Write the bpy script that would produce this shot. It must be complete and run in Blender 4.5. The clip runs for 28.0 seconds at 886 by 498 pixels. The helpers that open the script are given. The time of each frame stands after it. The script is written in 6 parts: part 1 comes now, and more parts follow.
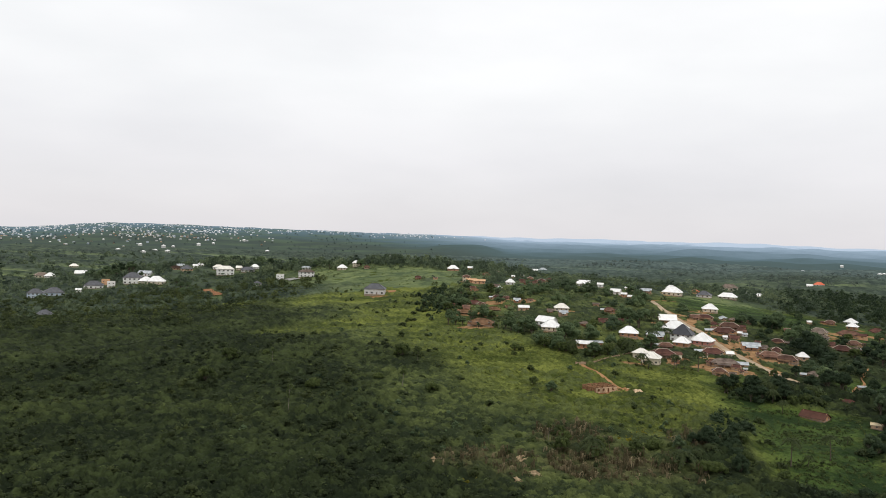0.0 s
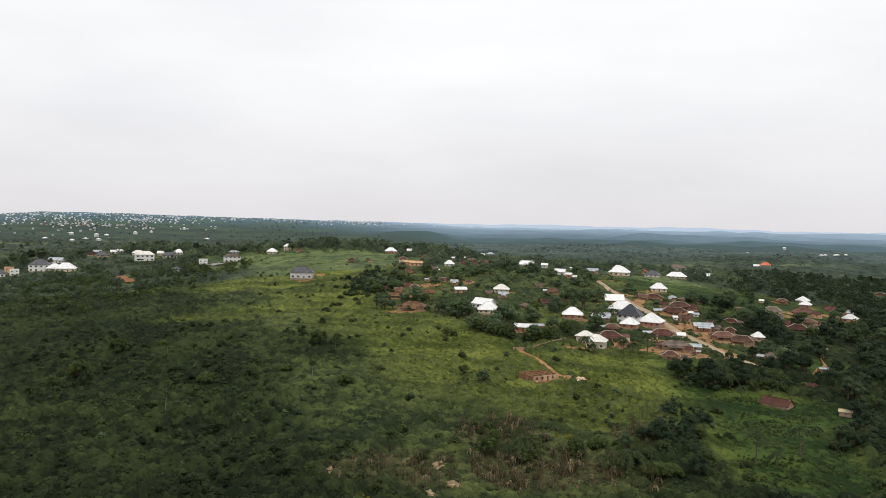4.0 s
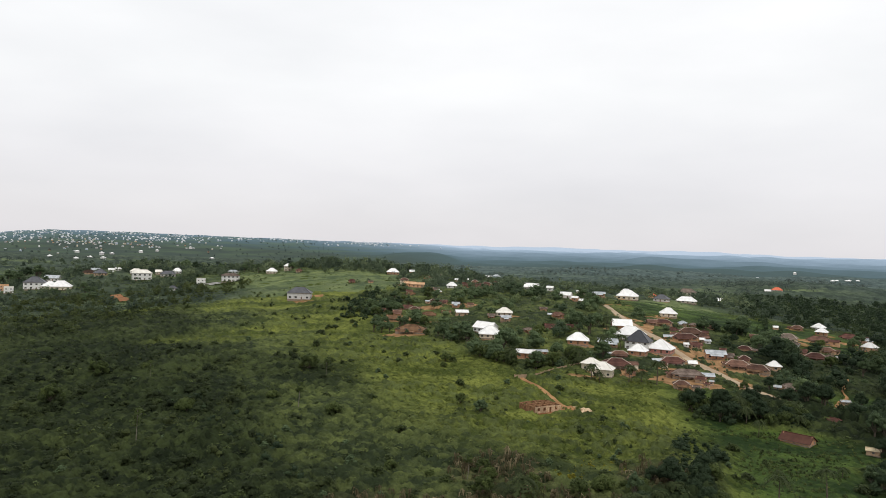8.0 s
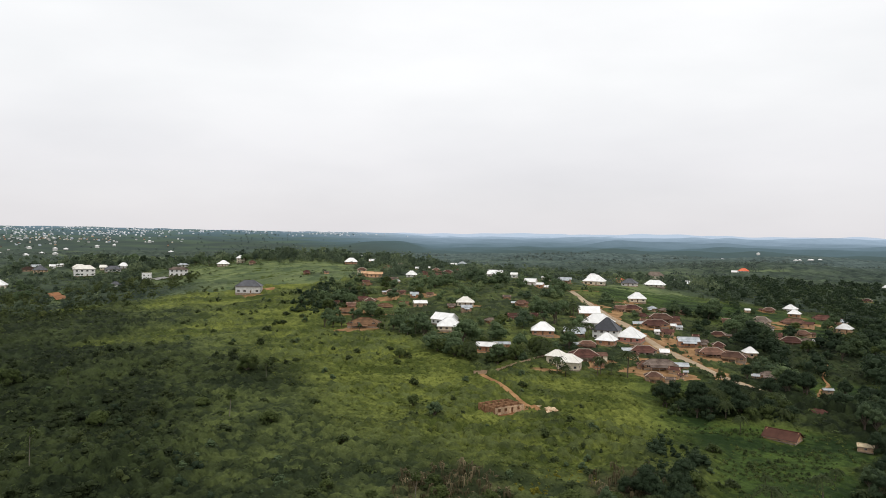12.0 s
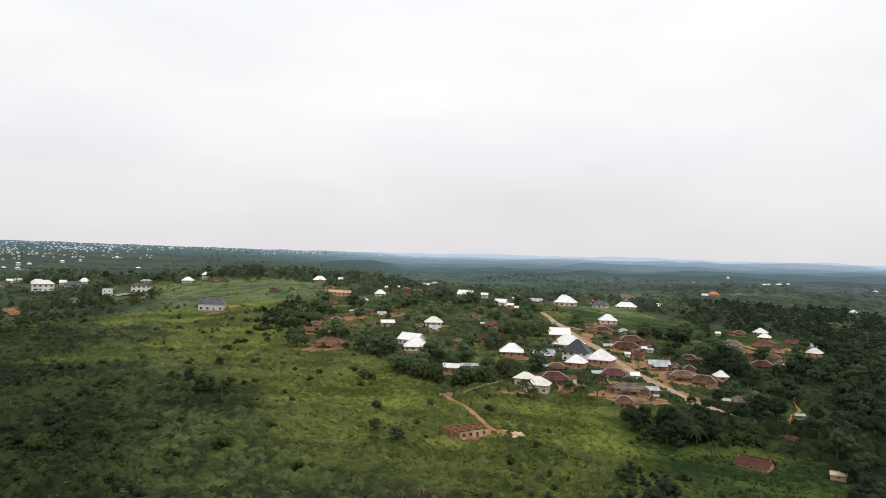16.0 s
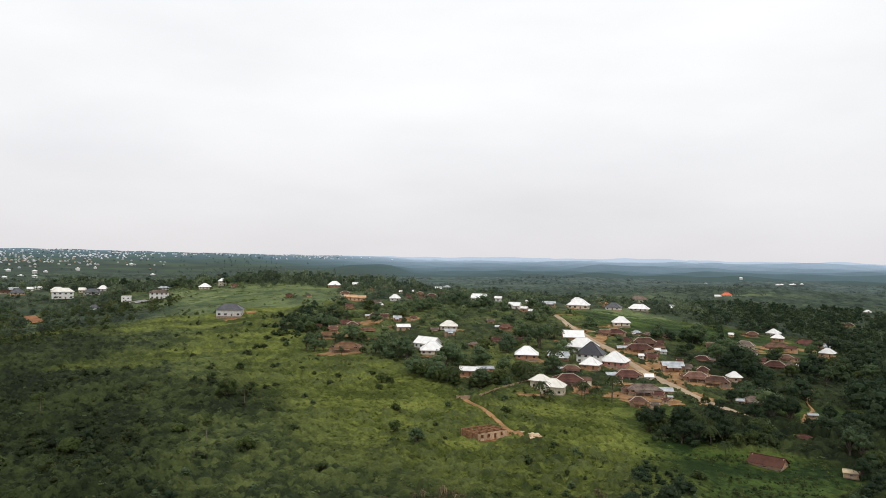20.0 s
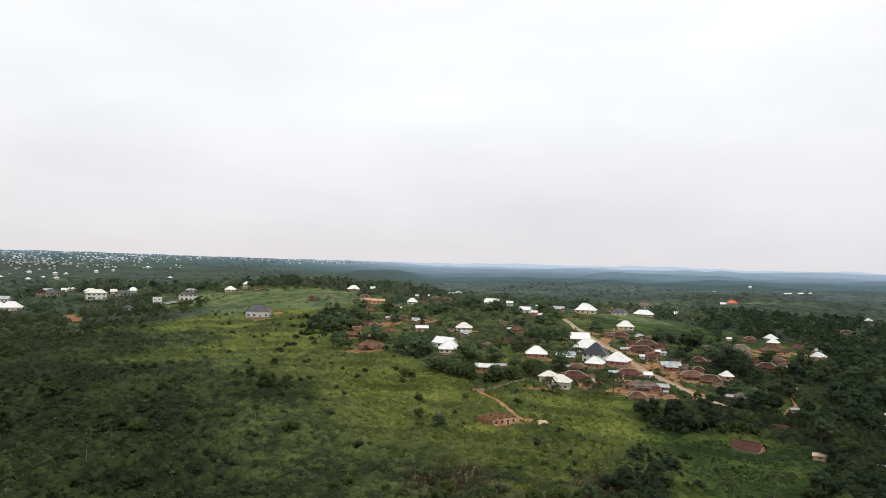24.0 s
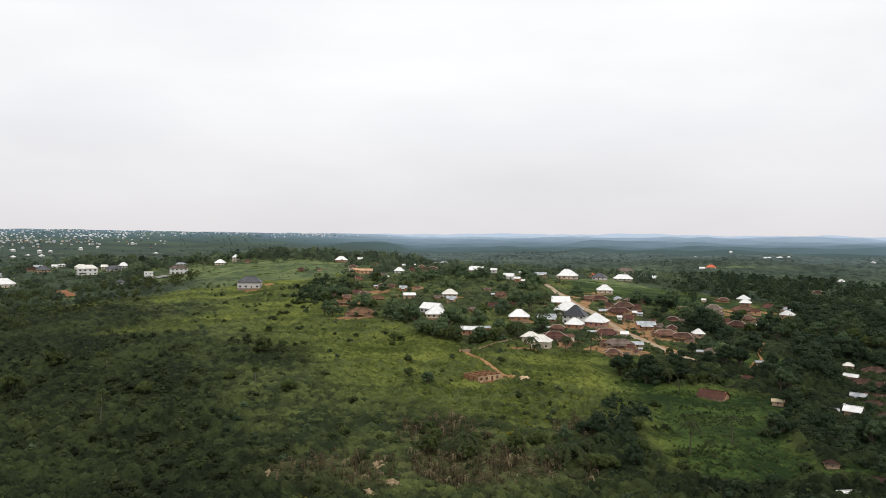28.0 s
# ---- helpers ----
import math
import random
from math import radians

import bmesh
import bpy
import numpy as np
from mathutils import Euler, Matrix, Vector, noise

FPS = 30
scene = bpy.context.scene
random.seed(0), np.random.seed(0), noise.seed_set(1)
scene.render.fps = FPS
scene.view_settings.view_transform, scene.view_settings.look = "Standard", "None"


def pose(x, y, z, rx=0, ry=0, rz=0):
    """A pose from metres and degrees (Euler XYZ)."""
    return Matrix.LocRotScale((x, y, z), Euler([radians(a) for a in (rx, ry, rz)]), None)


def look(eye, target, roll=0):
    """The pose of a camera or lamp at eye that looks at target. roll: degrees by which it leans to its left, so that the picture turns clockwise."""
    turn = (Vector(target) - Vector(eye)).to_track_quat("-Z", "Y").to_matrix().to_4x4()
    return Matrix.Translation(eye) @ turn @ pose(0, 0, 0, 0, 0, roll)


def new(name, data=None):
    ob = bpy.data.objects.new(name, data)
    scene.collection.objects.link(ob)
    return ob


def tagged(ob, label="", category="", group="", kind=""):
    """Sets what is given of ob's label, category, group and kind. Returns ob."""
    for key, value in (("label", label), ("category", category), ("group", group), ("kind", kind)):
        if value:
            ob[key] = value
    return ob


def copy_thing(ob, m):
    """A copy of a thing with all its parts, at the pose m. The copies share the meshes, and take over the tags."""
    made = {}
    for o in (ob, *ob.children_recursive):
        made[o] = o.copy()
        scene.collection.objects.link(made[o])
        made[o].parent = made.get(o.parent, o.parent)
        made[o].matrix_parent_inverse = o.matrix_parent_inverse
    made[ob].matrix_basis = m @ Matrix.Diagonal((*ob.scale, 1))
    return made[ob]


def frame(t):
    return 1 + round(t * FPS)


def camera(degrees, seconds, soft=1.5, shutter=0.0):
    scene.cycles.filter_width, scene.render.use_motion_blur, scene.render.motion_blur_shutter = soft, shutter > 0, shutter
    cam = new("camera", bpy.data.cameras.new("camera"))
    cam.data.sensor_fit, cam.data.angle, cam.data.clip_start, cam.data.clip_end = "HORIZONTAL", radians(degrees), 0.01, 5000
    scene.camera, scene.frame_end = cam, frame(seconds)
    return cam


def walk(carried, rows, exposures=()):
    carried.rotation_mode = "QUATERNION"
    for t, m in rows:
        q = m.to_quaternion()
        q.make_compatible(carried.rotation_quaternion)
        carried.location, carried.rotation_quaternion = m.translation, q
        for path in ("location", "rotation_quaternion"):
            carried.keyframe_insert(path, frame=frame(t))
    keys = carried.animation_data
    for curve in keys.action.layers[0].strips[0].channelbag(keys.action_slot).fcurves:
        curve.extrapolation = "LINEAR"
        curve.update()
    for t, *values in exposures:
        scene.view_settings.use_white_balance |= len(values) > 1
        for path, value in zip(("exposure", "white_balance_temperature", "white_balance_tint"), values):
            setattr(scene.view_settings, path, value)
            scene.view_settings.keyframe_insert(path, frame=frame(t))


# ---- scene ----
cam = camera(62, 28.0, soft=0.75)
walk(cam, [
    (0, pose(-12.4, -107.2, 90.3, 88.84, -1.97, 11.60)),
    (0.5, pose(-11.3, -99.5, 88.7, 88.94, -1.52, 10.60)),
    (1, pose(-10.4, -91.9, 87.1, 88.63, -1.69, 11.20)),
    (1.5, pose(-9.6, -84.2, 85.8, 87.95, -2.20, 9.50)),
    (2, pose(-8.8, -76.9, 84.6, 87.83, -2.10, 8.55)),
    (2.5, pose(-8.0, -70.6, 83.6, 87.89, -1.79, 8.43)),
    (3, pose(-7.3, -65.3, 82.9, 87.94, -1.66, 7.97)),
    (3.5, pose(-6.7, -61.0, 82.5, 87.98, -1.51, 7.92)),
    (5.5, pose(-5.1, -47.4, 82.0, 88.16, -1.55, 7.52)),
    (6, pose(-4.8, -44.7, 82.1, 88.20, -1.73, 7.36)),
    (6.5, pose(-4.6, -42.8, 82.1, 88.52, -1.78, 6.39)),
    (7, pose(-4.5, -42.0, 82.0, 89.47, -1.43, 7.52)),
    (7.5, pose(-4.4, -40.8, 81.6, 89.90, -1.53, 8.55)),
    (8, pose(-4.4, -38.1, 81.3, 89.70, -2.03, 8.43)),
    (8.5, pose(-4.5, -33.7, 81.3, 88.46, -2.19, 7.52)),
    (9, pose(-4.2, -28.6, 81.2, 88.46, -1.75, 6.07)),
    (9.5, pose(-3.7, -23.7, 80.8, 88.55, -1.50, 6.15)),
    (10, pose(-2.9, -19.1, 80.4, 88.63, -1.27, 5.90)),
    (10.5, pose(-2.1, -14.8, 80.2, 88.69, -1.09, 5.09)),
    (11, pose(-1.5, -11.2, 80.2, 88.75, -1.09, 4.70)),
    (11.5, pose(-1.3, -8.5, 80.3, 88.78, -0.99, 4.88)),
    (12, pose(-1.2, -6.3, 80.4, 88.83, -0.81, 5.92)),
    (12.5, pose(-1.1, -3.8, 80.4, 88.84, -1.07, 6.06)),
    (13, pose(-0.9, -1.1, 80.4, 89.12, -1.31, 4.62)),
    (13.5, pose(-0.3, 0.5, 80.3, 90.23, -1.24, 4.34)),
    (15.5, pose(1.0, 3.2, 79.3, 90.50, -1.76, 3.80)),
    (16, pose(1.0, 3.2, 79.3, 90.45, -1.60, 3.89)),
    (16.5, pose(0.8, 2.8, 79.2, 90.40, -1.61, 3.91)),
    (17, pose(0.6, 2.2, 79.2, 90.41, -1.44, 4.49)),
    (17.5, pose(0.5, 2.0, 79.2, 90.37, -1.32, 4.17)),
    (18, pose(0.4, 1.9, 79.3, 90.35, -1.19, 4.25)),
    (18.5, pose(0.3, 1.6, 79.4, 90.29, -1.21, 4.42)),
    (19, pose(0.2, 1.1, 79.5, 90.23, -1.21, 4.51)),
    (19.5, pose(-0.1, -0.3, 79.9, 90.30, -1.23, 3.13)),
    (20, pose(-0.6, -3.4, 80.1, 90.69, -0.99, 4.75)),
    (20.5, pose(-0.9, -8.1, 80.5, 91.17, -0.66, 5.94)),
    (21, pose(-1.0, -13.2, 80.8, 91.48, -0.49, 6.62)),
    (21.5, pose(-1.1, -17.9, 80.9, 91.49, -0.79, 6.69)),
    (23.5, pose(-1.2, -34.7, 80.3, 91.16, -1.65, 5.38)),
    (24, pose(-1.6, -39.7, 80.3, 91.13, -1.53, 5.56)),
    (24.5, pose(-1.9, -45.8, 80.3, 91.06, -1.67, 6.37)),
    (25, pose(-1.9, -52.3, 80.1, 91.03, -1.34, 6.47)),
    (25.5, pose(-1.7, -57.6, 79.6, 90.67, -1.45, 7.33)),
    (26, pose(-1.4, -60.5, 79.4, 89.93, -1.40, 6.47)),
    (26.5, pose(-1.2, -61.2, 79.3, 89.45, -1.23, 5.73)),
    (27, pose(-0.8, -60.6, 79.1, 89.11, -0.99, 4.74)),
    (27.5, pose(-0.4, -59.3, 78.9, 88.91, -0.83, 4.11)),
    (28, pose(-0.1, -57.9, 78.8, 88.91, -0.49, 4.40)),
])

# ---- world, sun, exposure ----
world = bpy.data.worlds.new("overcast_sky")
scene.world = world
world.use_nodes = True
wn, wl = world.node_tree.nodes, world.node_tree.links
wn.clear()
w_out = wn.new("ShaderNodeOutputWorld")
w_bg = wn.new("ShaderNodeBackground")
w_bg.inputs["Strength"].default_value = 1.0
w_sky = wn.new("ShaderNodeTexSky")
w_sky.sky_type = "NISHITA"
w_sky.sun_disc = False
w_sky.sun_elevation, w_sky.sun_rotation = radians(58), radians(-20)
w_dim = wn.new("ShaderNodeVectorMath")
w_dim.operation = "SCALE"
w_dim.inputs["Scale"].default_value = 0.10
w_tc = wn.new("ShaderNodeTexCoord")
w_map = wn.new("ShaderNodeMapping")
w_map.inputs["Scale"].default_value = (1.0, 1.0, 3.2)
w_noise = wn.new("ShaderNodeTexNoise")
w_noise.inputs["Scale"].default_value = 2.1
w_noise.inputs["Detail"].default_value = 6
w_noise.inputs["Roughness"].default_value = 0.5
w_ramp = wn.new("ShaderNodeValToRGB")
w_ramp.color_ramp.elements[0].position, w_ramp.color_ramp.elements[0].color = 0.30, (0.80, 0.81, 0.83, 1)
w_ramp.color_ramp.elements[1].position, w_ramp.color_ramp.elements[1].color = 0.62, (1.06, 1.06, 1.06, 1)
w_sep = wn.new("ShaderNodeSeparateXYZ")
w_low = wn.new("ShaderNodeValToRGB")
for p, c in ((0.0, (0.815, 0.797, 0.825, 1)), (0.09, (0.872, 0.858, 0.88, 1)), (0.20, (1.0, 1.0, 1.0, 1)), (0.5, (1.1, 1.1, 1.1, 1))):
    e = w_low.color_ramp.elements.new(p)
    e.color = c
w_low.color_ramp.elements.remove(w_low.color_ramp.elements[0])
w_low.color_ramp.elements[-1].color = (1.12, 1.12, 1.12, 1)
w_mul = wn.new("ShaderNodeMix")
w_mul.data_type, w_mul.blend_type = "RGBA", "MULTIPLY"
w_mul.inputs["Factor"].default_value = 0.45
w_mix = wn.new("ShaderNodeMix")
w_mix.data_type = "RGBA"
w_mix.inputs["Factor"].default_value = 0.93
wl.new(w_tc.outputs["Generated"], w_map.inputs["Vector"])
wl.new(w_map.outputs["Vector"], w_noise.inputs["Vector"])
wl.new(w_noise.outputs["Fac"], w_ramp.inputs["Fac"])
wl.new(w_tc.outputs["Generated"], w_sep.inputs["Vector"])
wl.new(w_sep.outputs["Z"], w_low.inputs["Fac"])
wl.new(w_low.outputs["Color"], w_mul.inputs["A"])
wl.new(w_ramp.outputs["Color"], w_mul.inputs["B"])
wl.new(w_sky.outputs["Color"], w_dim.inputs[0])
wl.new(w_dim.outputs["Vector"], w_mix.inputs["A"])
wl.new(w_mul.outputs["Result"], w_mix.inputs["B"])
wl.new(w_mix.outputs["Result"], w_bg.inputs["Color"])
wl.new(w_bg.outputs["Background"], w_out.inputs["Surface"])

sun = new("sun", bpy.data.lights.new("sun", "SUN"))
sun.data.energy, sun.data.angle, sun.data.color = 1.2, radians(12), (1.0, 0.96, 0.90)
sun.matrix_world = look((0, 0, 900), (-280, 420, 0))


# ---- materials ----
def material(name, low, high, scale, rough=0.85, metal=0.0, bump=0.0, bump_scale=None, fine=None, tint=0.0):
    """Two-scale noise between two colours, with relief; tint varies it by the mesh attribute or the object."""
    m = bpy.data.materials.new(name)
    m.use_nodes = True
    n, l = m.node_tree.nodes, m.node_tree.links
    bsdf = n["Principled BSDF"]
    bsdf.inputs["Roughness"].default_value = rough
    bsdf.inputs["Metallic"].default_value = metal
    bsdf.inputs["Specular IOR Level"].default_value = 0.12 if rough > 0.62 else 0.4
    tc = n.new("ShaderNodeTexCoord")
    coarse = n.new("ShaderNodeTexNoise")
    coarse.inputs["Scale"].default_value, coarse.inputs["Detail"].default_value = scale, 5
    grain = n.new("ShaderNodeTexNoise")
    grain.inputs["Scale"].default_value, grain.inputs["Detail"].default_value = fine or scale * 7, 3
    both = n.new("ShaderNodeMath")
    both.operation = "MULTIPLY_ADD"
    both.inputs[1].default_value = 0.45
    ramp = n.new("ShaderNodeValToRGB")
    ramp.color_ramp.elements[0].position, ramp.color_ramp.elements[0].color = 0.52, (*low, 1)
    ramp.color_ramp.elements[1].position, ramp.color_ramp.elements[1].color = 0.92, (*high, 1)
    l.new(tc.outputs["Object"], coarse.inputs["Vector"])
    l.new(tc.outputs["Object"], grain.inputs["Vector"])
    l.new(grain.outputs["Fac"], both.inputs[0])
    l.new(coarse.outputs["Fac"], both.inputs[2])
    l.new(both.outputs["Value"], ramp.inputs["Fac"])
    colour = ramp.outputs["Color"]
    if tint:
        info = n.new("ShaderNodeObjectInfo")
        hsv = n.new("ShaderNodeHueSaturation")
        span = n.new("ShaderNodeMapRange")
        span.inputs["To Min"].default_value, span.inputs["To Max"].default_value = 1 - tint, 1 + tint
        l.new(info.outputs["Random"], span.inputs["Value"])
        l.new(span.outputs["Result"], hsv.inputs["Value"])
        l.new(colour, hsv.inputs["Color"])
        colour = hsv.outputs["Color"]
    l.new(colour, bsdf.inputs["Base Color"])
    if bump:
        b = n.new("ShaderNodeBump")
        b.inputs["Strength"].default_value, b.inputs["Distance"].default_value = bump, 0.1
        l.new(grain.outputs["Fac"], b.inputs["Height"])
        l.new(b.outputs["Normal"], bsdf.inputs["Normal"])
    return m


def metal_sheet(name, low, high, rough, metal, tint=0.08):
    """Corrugated roofing: ribs as relief along the slope, blotches of wear, variation from house to house."""
    m = material(name, low, high, 0.35, rough, metal, 0.0, fine=2.5, tint=tint)
    n, l = m.node_tree.nodes, m.node_tree.links
    tc = n.new("ShaderNodeTexCoord")
    wave = n.new("ShaderNodeTexWave")
    wave.inputs["Scale"].default_value, wave.inputs["Distortion"].default_value = 3.0, 0.2
    b = n.new("ShaderNodeBump")
    b.inputs["Strength"].default_value, b.inputs["Distance"].default_value = 0.25, 0.03
    l.new(tc.outputs["Object"], wave.inputs["Vector"])
    l.new(wave.outputs["Fac"], b.inputs["Height"])
    l.new(b.outputs["Normal"], n["Principled BSDF"].inputs["Normal"])
    return m


def foliage(name, dark, light, yellow, attribute="tint"):
    """Leaves: each clump has its own tint, kept on the mesh; a little light comes through."""
    m = bpy.data.materials.new(name)
    m.use_nodes = True
    n, l = m.node_tree.nodes, m.node_tree.links
    bsdf = n["Principled BSDF"]
    bsdf.inputs["Roughness"].default_value = 0.6
    bsdf.inputs["Specular IOR Level"].default_value = 0.06
    at = n.new("ShaderNodeAttribute")
    at.attribute_name = attribute
    ramp = n.new("ShaderNodeValToRGB")
    ramp.color_ramp.elements[0].position, ramp.color_ramp.elements[0].color = 0.0, (*dark, 1)
    ramp.color_ramp.elements[1].position, ramp.color_ramp.elements[1].color = 1.0, (*yellow, 1)
    mid = ramp.color_ramp.elements.new(0.6)
    mid.color = (*light, 1)
    l.new(at.outputs["Fac"], ramp.inputs["Fac"])
    noise_n = n.new("ShaderNodeTexNoise")
    noise_n.inputs["Scale"].default_value = 0.8
    tc = n.new("ShaderNodeTexCoord")
    l.new(tc.outputs["Object"], noise_n.inputs["Vector"])
    hsv = n.new("ShaderNodeHueSaturation")
    span = n.new("ShaderNodeMapRange")
    span.inputs["To Min"].default_value, span.inputs["To Max"].default_value = 0.7, 1.3
    l.new(noise_n.outputs["Fac"], span.inputs["Value"])
    l.new(span.outputs["Result"], hsv.inputs["Value"])
    l.new(ramp.outputs["Color"], hsv.inputs["Color"])
    l.new(hsv.outputs["Color"], bsdf.inputs["Base Color"])
    thin = n.new("ShaderNodeBsdfTranslucent")
    l.new(hsv.outputs["Color"], thin.inputs["Color"])
    blend = n.new("ShaderNodeMixShader")
    blend.inputs["Fac"].default_value = 0.42
    l.new(bsdf.outputs["BSDF"], blend.inputs[1])
    l.new(thin.outputs["BSDF"], blend.inputs[2])
    l.new(blend.outputs["Shader"], n["Material Output"].inputs["Surface"])
    return m


LEAF = foliage("leaf_green", (0.042, 0.058, 0.024), (0.095, 0.124, 0.041), (0.167, 0.191, 0.063))
# Village and hill leaves: dark greens lifted and greyed, haze included in the colour.
LEAF_DARK = foliage("leaf_dark_hazed", (0.066, 0.096, 0.054), (0.122, 0.170, 0.080), (0.178, 0.222, 0.098))
HILL_LEAF = foliage("leaf_hill_hazed", (0.047, 0.068, 0.049), (0.112, 0.149, 0.090), (0.194, 0.238, 0.130))
# Dark bush leaves, lowered further so the colour carries lens vignetting.
FOREST_DIM = foliage("leaf_forest_dim", (0.019, 0.027, 0.014), (0.041, 0.055, 0.023), (0.076, 0.094, 0.035))
GULLY_LEAF = foliage("leaf_gully", (0.036, 0.049, 0.024), (0.078, 0.101, 0.039), (0.132, 0.155, 0.055))
VALLEY_LEAF = foliage("leaf_valley", (0.022, 0.036, 0.021), (0.044, 0.067, 0.035), (0.074, 0.102, 0.046))
MEADOW = foliage("leaf_meadow", (0.064, 0.086, 0.020), (0.122, 0.146, 0.033), (0.158, 0.168, 0.042))
DRY = foliage("leaf_dry", (0.086, 0.072, 0.040), (0.172, 0.140, 0.080), (0.330, 0.265, 0.165))
# Plateau and far leaves have more haze in them, paler and bluer still.
PLATEAU_LEAF = foliage("leaf_plateau_hazed", (0.085, 0.118, 0.110), (0.120, 0.158, 0.140), (0.170, 0.210, 0.170))
WOODS = foliage("leaf_far_hazed", (0.048, 0.062, 0.058), (0.083, 0.104, 0.088), (0.127, 0.150, 0.114))
YELLOW_LEAF = foliage("leaf_yellow", (0.110, 0.112, 0.020), (0.190, 0.180, 0.028), (0.290, 0.255, 0.040))
BARK = material("bark", (0.05, 0.04, 0.03), (0.16, 0.13, 0.10), 2.0, 0.95, bump=0.5)
BARK_PALE = material("bark_pale", (0.10, 0.088, 0.068), (0.21, 0.19, 0.155), 2.0, 0.95, bump=0.4)
COVER = {
    "alu": metal_sheet("roof_aluminium", (0.68, 0.67, 0.65), (0.85, 0.845, 0.825), 0.42, 0.08, 0.06),
    "steel": metal_sheet("roof_weathered_zinc", (0.26, 0.28, 0.30), (0.52, 0.55, 0.56), 0.5, 0.3),
    "rust": metal_sheet("roof_rusted", (0.058, 0.031, 0.022), (0.150, 0.082, 0.058), 0.8, 0.0, 0.4),
    "maroon": metal_sheet("roof_maroon", (0.042, 0.019, 0.015), (0.110, 0.050, 0.038), 0.8, 0.0, 0.3),
    "patched": metal_sheet("roof_patched", (0.068, 0.047, 0.037), (0.200, 0.156, 0.128), 0.7, 0.05, 0.3),
    # Dark rusted sheet; the shade over the eastern sheds is in its colour too.
    "umber": metal_sheet("roof_dark_umber", (0.030, 0.018, 0.013), (0.085, 0.050, 0.036), 0.85, 0.0, 0.35),
    "rustlight": metal_sheet("roof_rust_orange", (0.072, 0.040, 0.021), (0.175, 0.098, 0.052), 0.75, 0.1, 0.2),
    "brown": metal_sheet("roof_brown", (0.054, 0.023, 0.016), (0.096, 0.042, 0.029), 0.65, 0.05),
    "black": metal_sheet("roof_charcoal", (0.018, 0.019, 0.024), (0.034, 0.036, 0.044), 0.45, 0.0),
    "slate": metal_sheet("roof_slate_grey", (0.045, 0.046, 0.053), (0.092, 0.094, 0.104), 0.5, 0.0),
    "greybrown": metal_sheet("roof_grey_brown", (0.10, 0.075, 0.060), (0.20, 0.16, 0.13), 0.7, 0.05),
    "tan": metal_sheet("roof_tan", (0.40, 0.32, 0.19), (0.60, 0.50, 0.33), 0.6, 0.05),
    "cream": metal_sheet("roof_cream", (0.64, 0.61, 0.54), (0.80, 0.77, 0.70), 0.5, 0.05),
    "red": metal_sheet("roof_red", (0.48, 0.09, 0.04), (0.62, 0.15, 0.07), 0.55, 0.0),
    "orange": metal_sheet("roof_ochre", (0.42, 0.24, 0.12), (0.60, 0.38, 0.22), 0.6, 0.0),
}
WALL = {
    "brick": material("wall_red_block", (0.34, 0.165, 0.090), (0.52, 0.295, 0.175), 1.5, 0.9, bump=0.3, tint=0.2),
    "mud": material("wall_mud", (0.34, 0.21, 0.125), (0.54, 0.385, 0.26), 1.2, 0.95, bump=0.4, tint=0.25),
    "cream": material("wall_cream", (0.52, 0.45, 0.33), (0.70, 0.63, 0.50), 0.8, 0.85, bump=0.1, tint=0.1),
    "white": material("wall_white", (0.62, 0.61, 0.58), (0.78, 0.77, 0.74), 0.8, 0.8, bump=0.1, tint=0.05),
    "pink": material("wall_terracotta", (0.36, 0.15, 0.12), (0.50, 0.24, 0.19), 0.8, 0.85, bump=0.1),
    "orange": material("wall_ochre", (0.45, 0.25, 0.13), (0.62, 0.39, 0.24), 0.8, 0.85, bump=0.1, tint=0.15),
    "grey": material("wall_cement", (0.44, 0.43, 0.415), (0.62, 0.61, 0.59), 0.8, 0.9, bump=0.2),
    "blue": material("wall_blue_grey", (0.34, 0.40, 0.48), (0.50, 0.56, 0.62), 0.8, 0.85, bump=0.1),
}
RAW_BLOCK = material("raw_earth_block", (0.15, 0.075, 0.040), (0.31, 0.175, 0.095), 0.9, 0.95, bump=0.4)
CAP_PALE = material("ridge_cap_pale", (0.36, 0.28, 0.22), (0.56, 0.46, 0.38), 2.0, 0.5)
FASCIA = material("fascia_board", (0.20, 0.14, 0.10), (0.34, 0.26, 0.20), 2.0, 0.8)
PANE = material("window_pane_dark", (0.012, 0.014, 0.016), (0.03, 0.034, 0.038), 1.0, 0.12)
FRAME = material("window_frame", (0.30, 0.26, 0.22), (0.46, 0.42, 0.38), 3.0, 0.6)
DOOR = material("door_wood", (0.07, 0.04, 0.025), (0.16, 0.09, 0.05), 2.0, 0.6)
EARTH_WALL = material("earth_wall", (0.26, 0.18, 0.115), (0.42, 0.31, 0.21), 1.0, 0.95, bump=0.4)
PLINTH = material("plinth_cement", (0.20, 0.15, 0.11), (0.34, 0.28, 0.22), 1.0, 0.95, bump=0.2)
SOIL = material("red_soil", (0.20, 0.105, 0.046), (0.38, 0.22, 0.105), 0.12, 0.98, bump=0.3, fine=1.2)
ROAD = material("road_laterite", (0.25, 0.185, 0.120), (0.40, 0.315, 0.220), 0.10, 0.95, bump=0.2, fine=1.5)
CLAY = material("dark_red_clay", (0.15, 0.064, 0.030), (0.29, 0.14, 0.066), 0.10, 0.98, bump=0.4, fine=0.9)
BANK = material("sandy_bank", (0.16, 0.115, 0.066), (0.38, 0.29, 0.175), 0.8, 0.98, bump=0.5)
SAND = material("building_sand", (0.40, 0.28, 0.17), (0.66, 0.51, 0.35), 0.6, 0.98, bump=0.5)


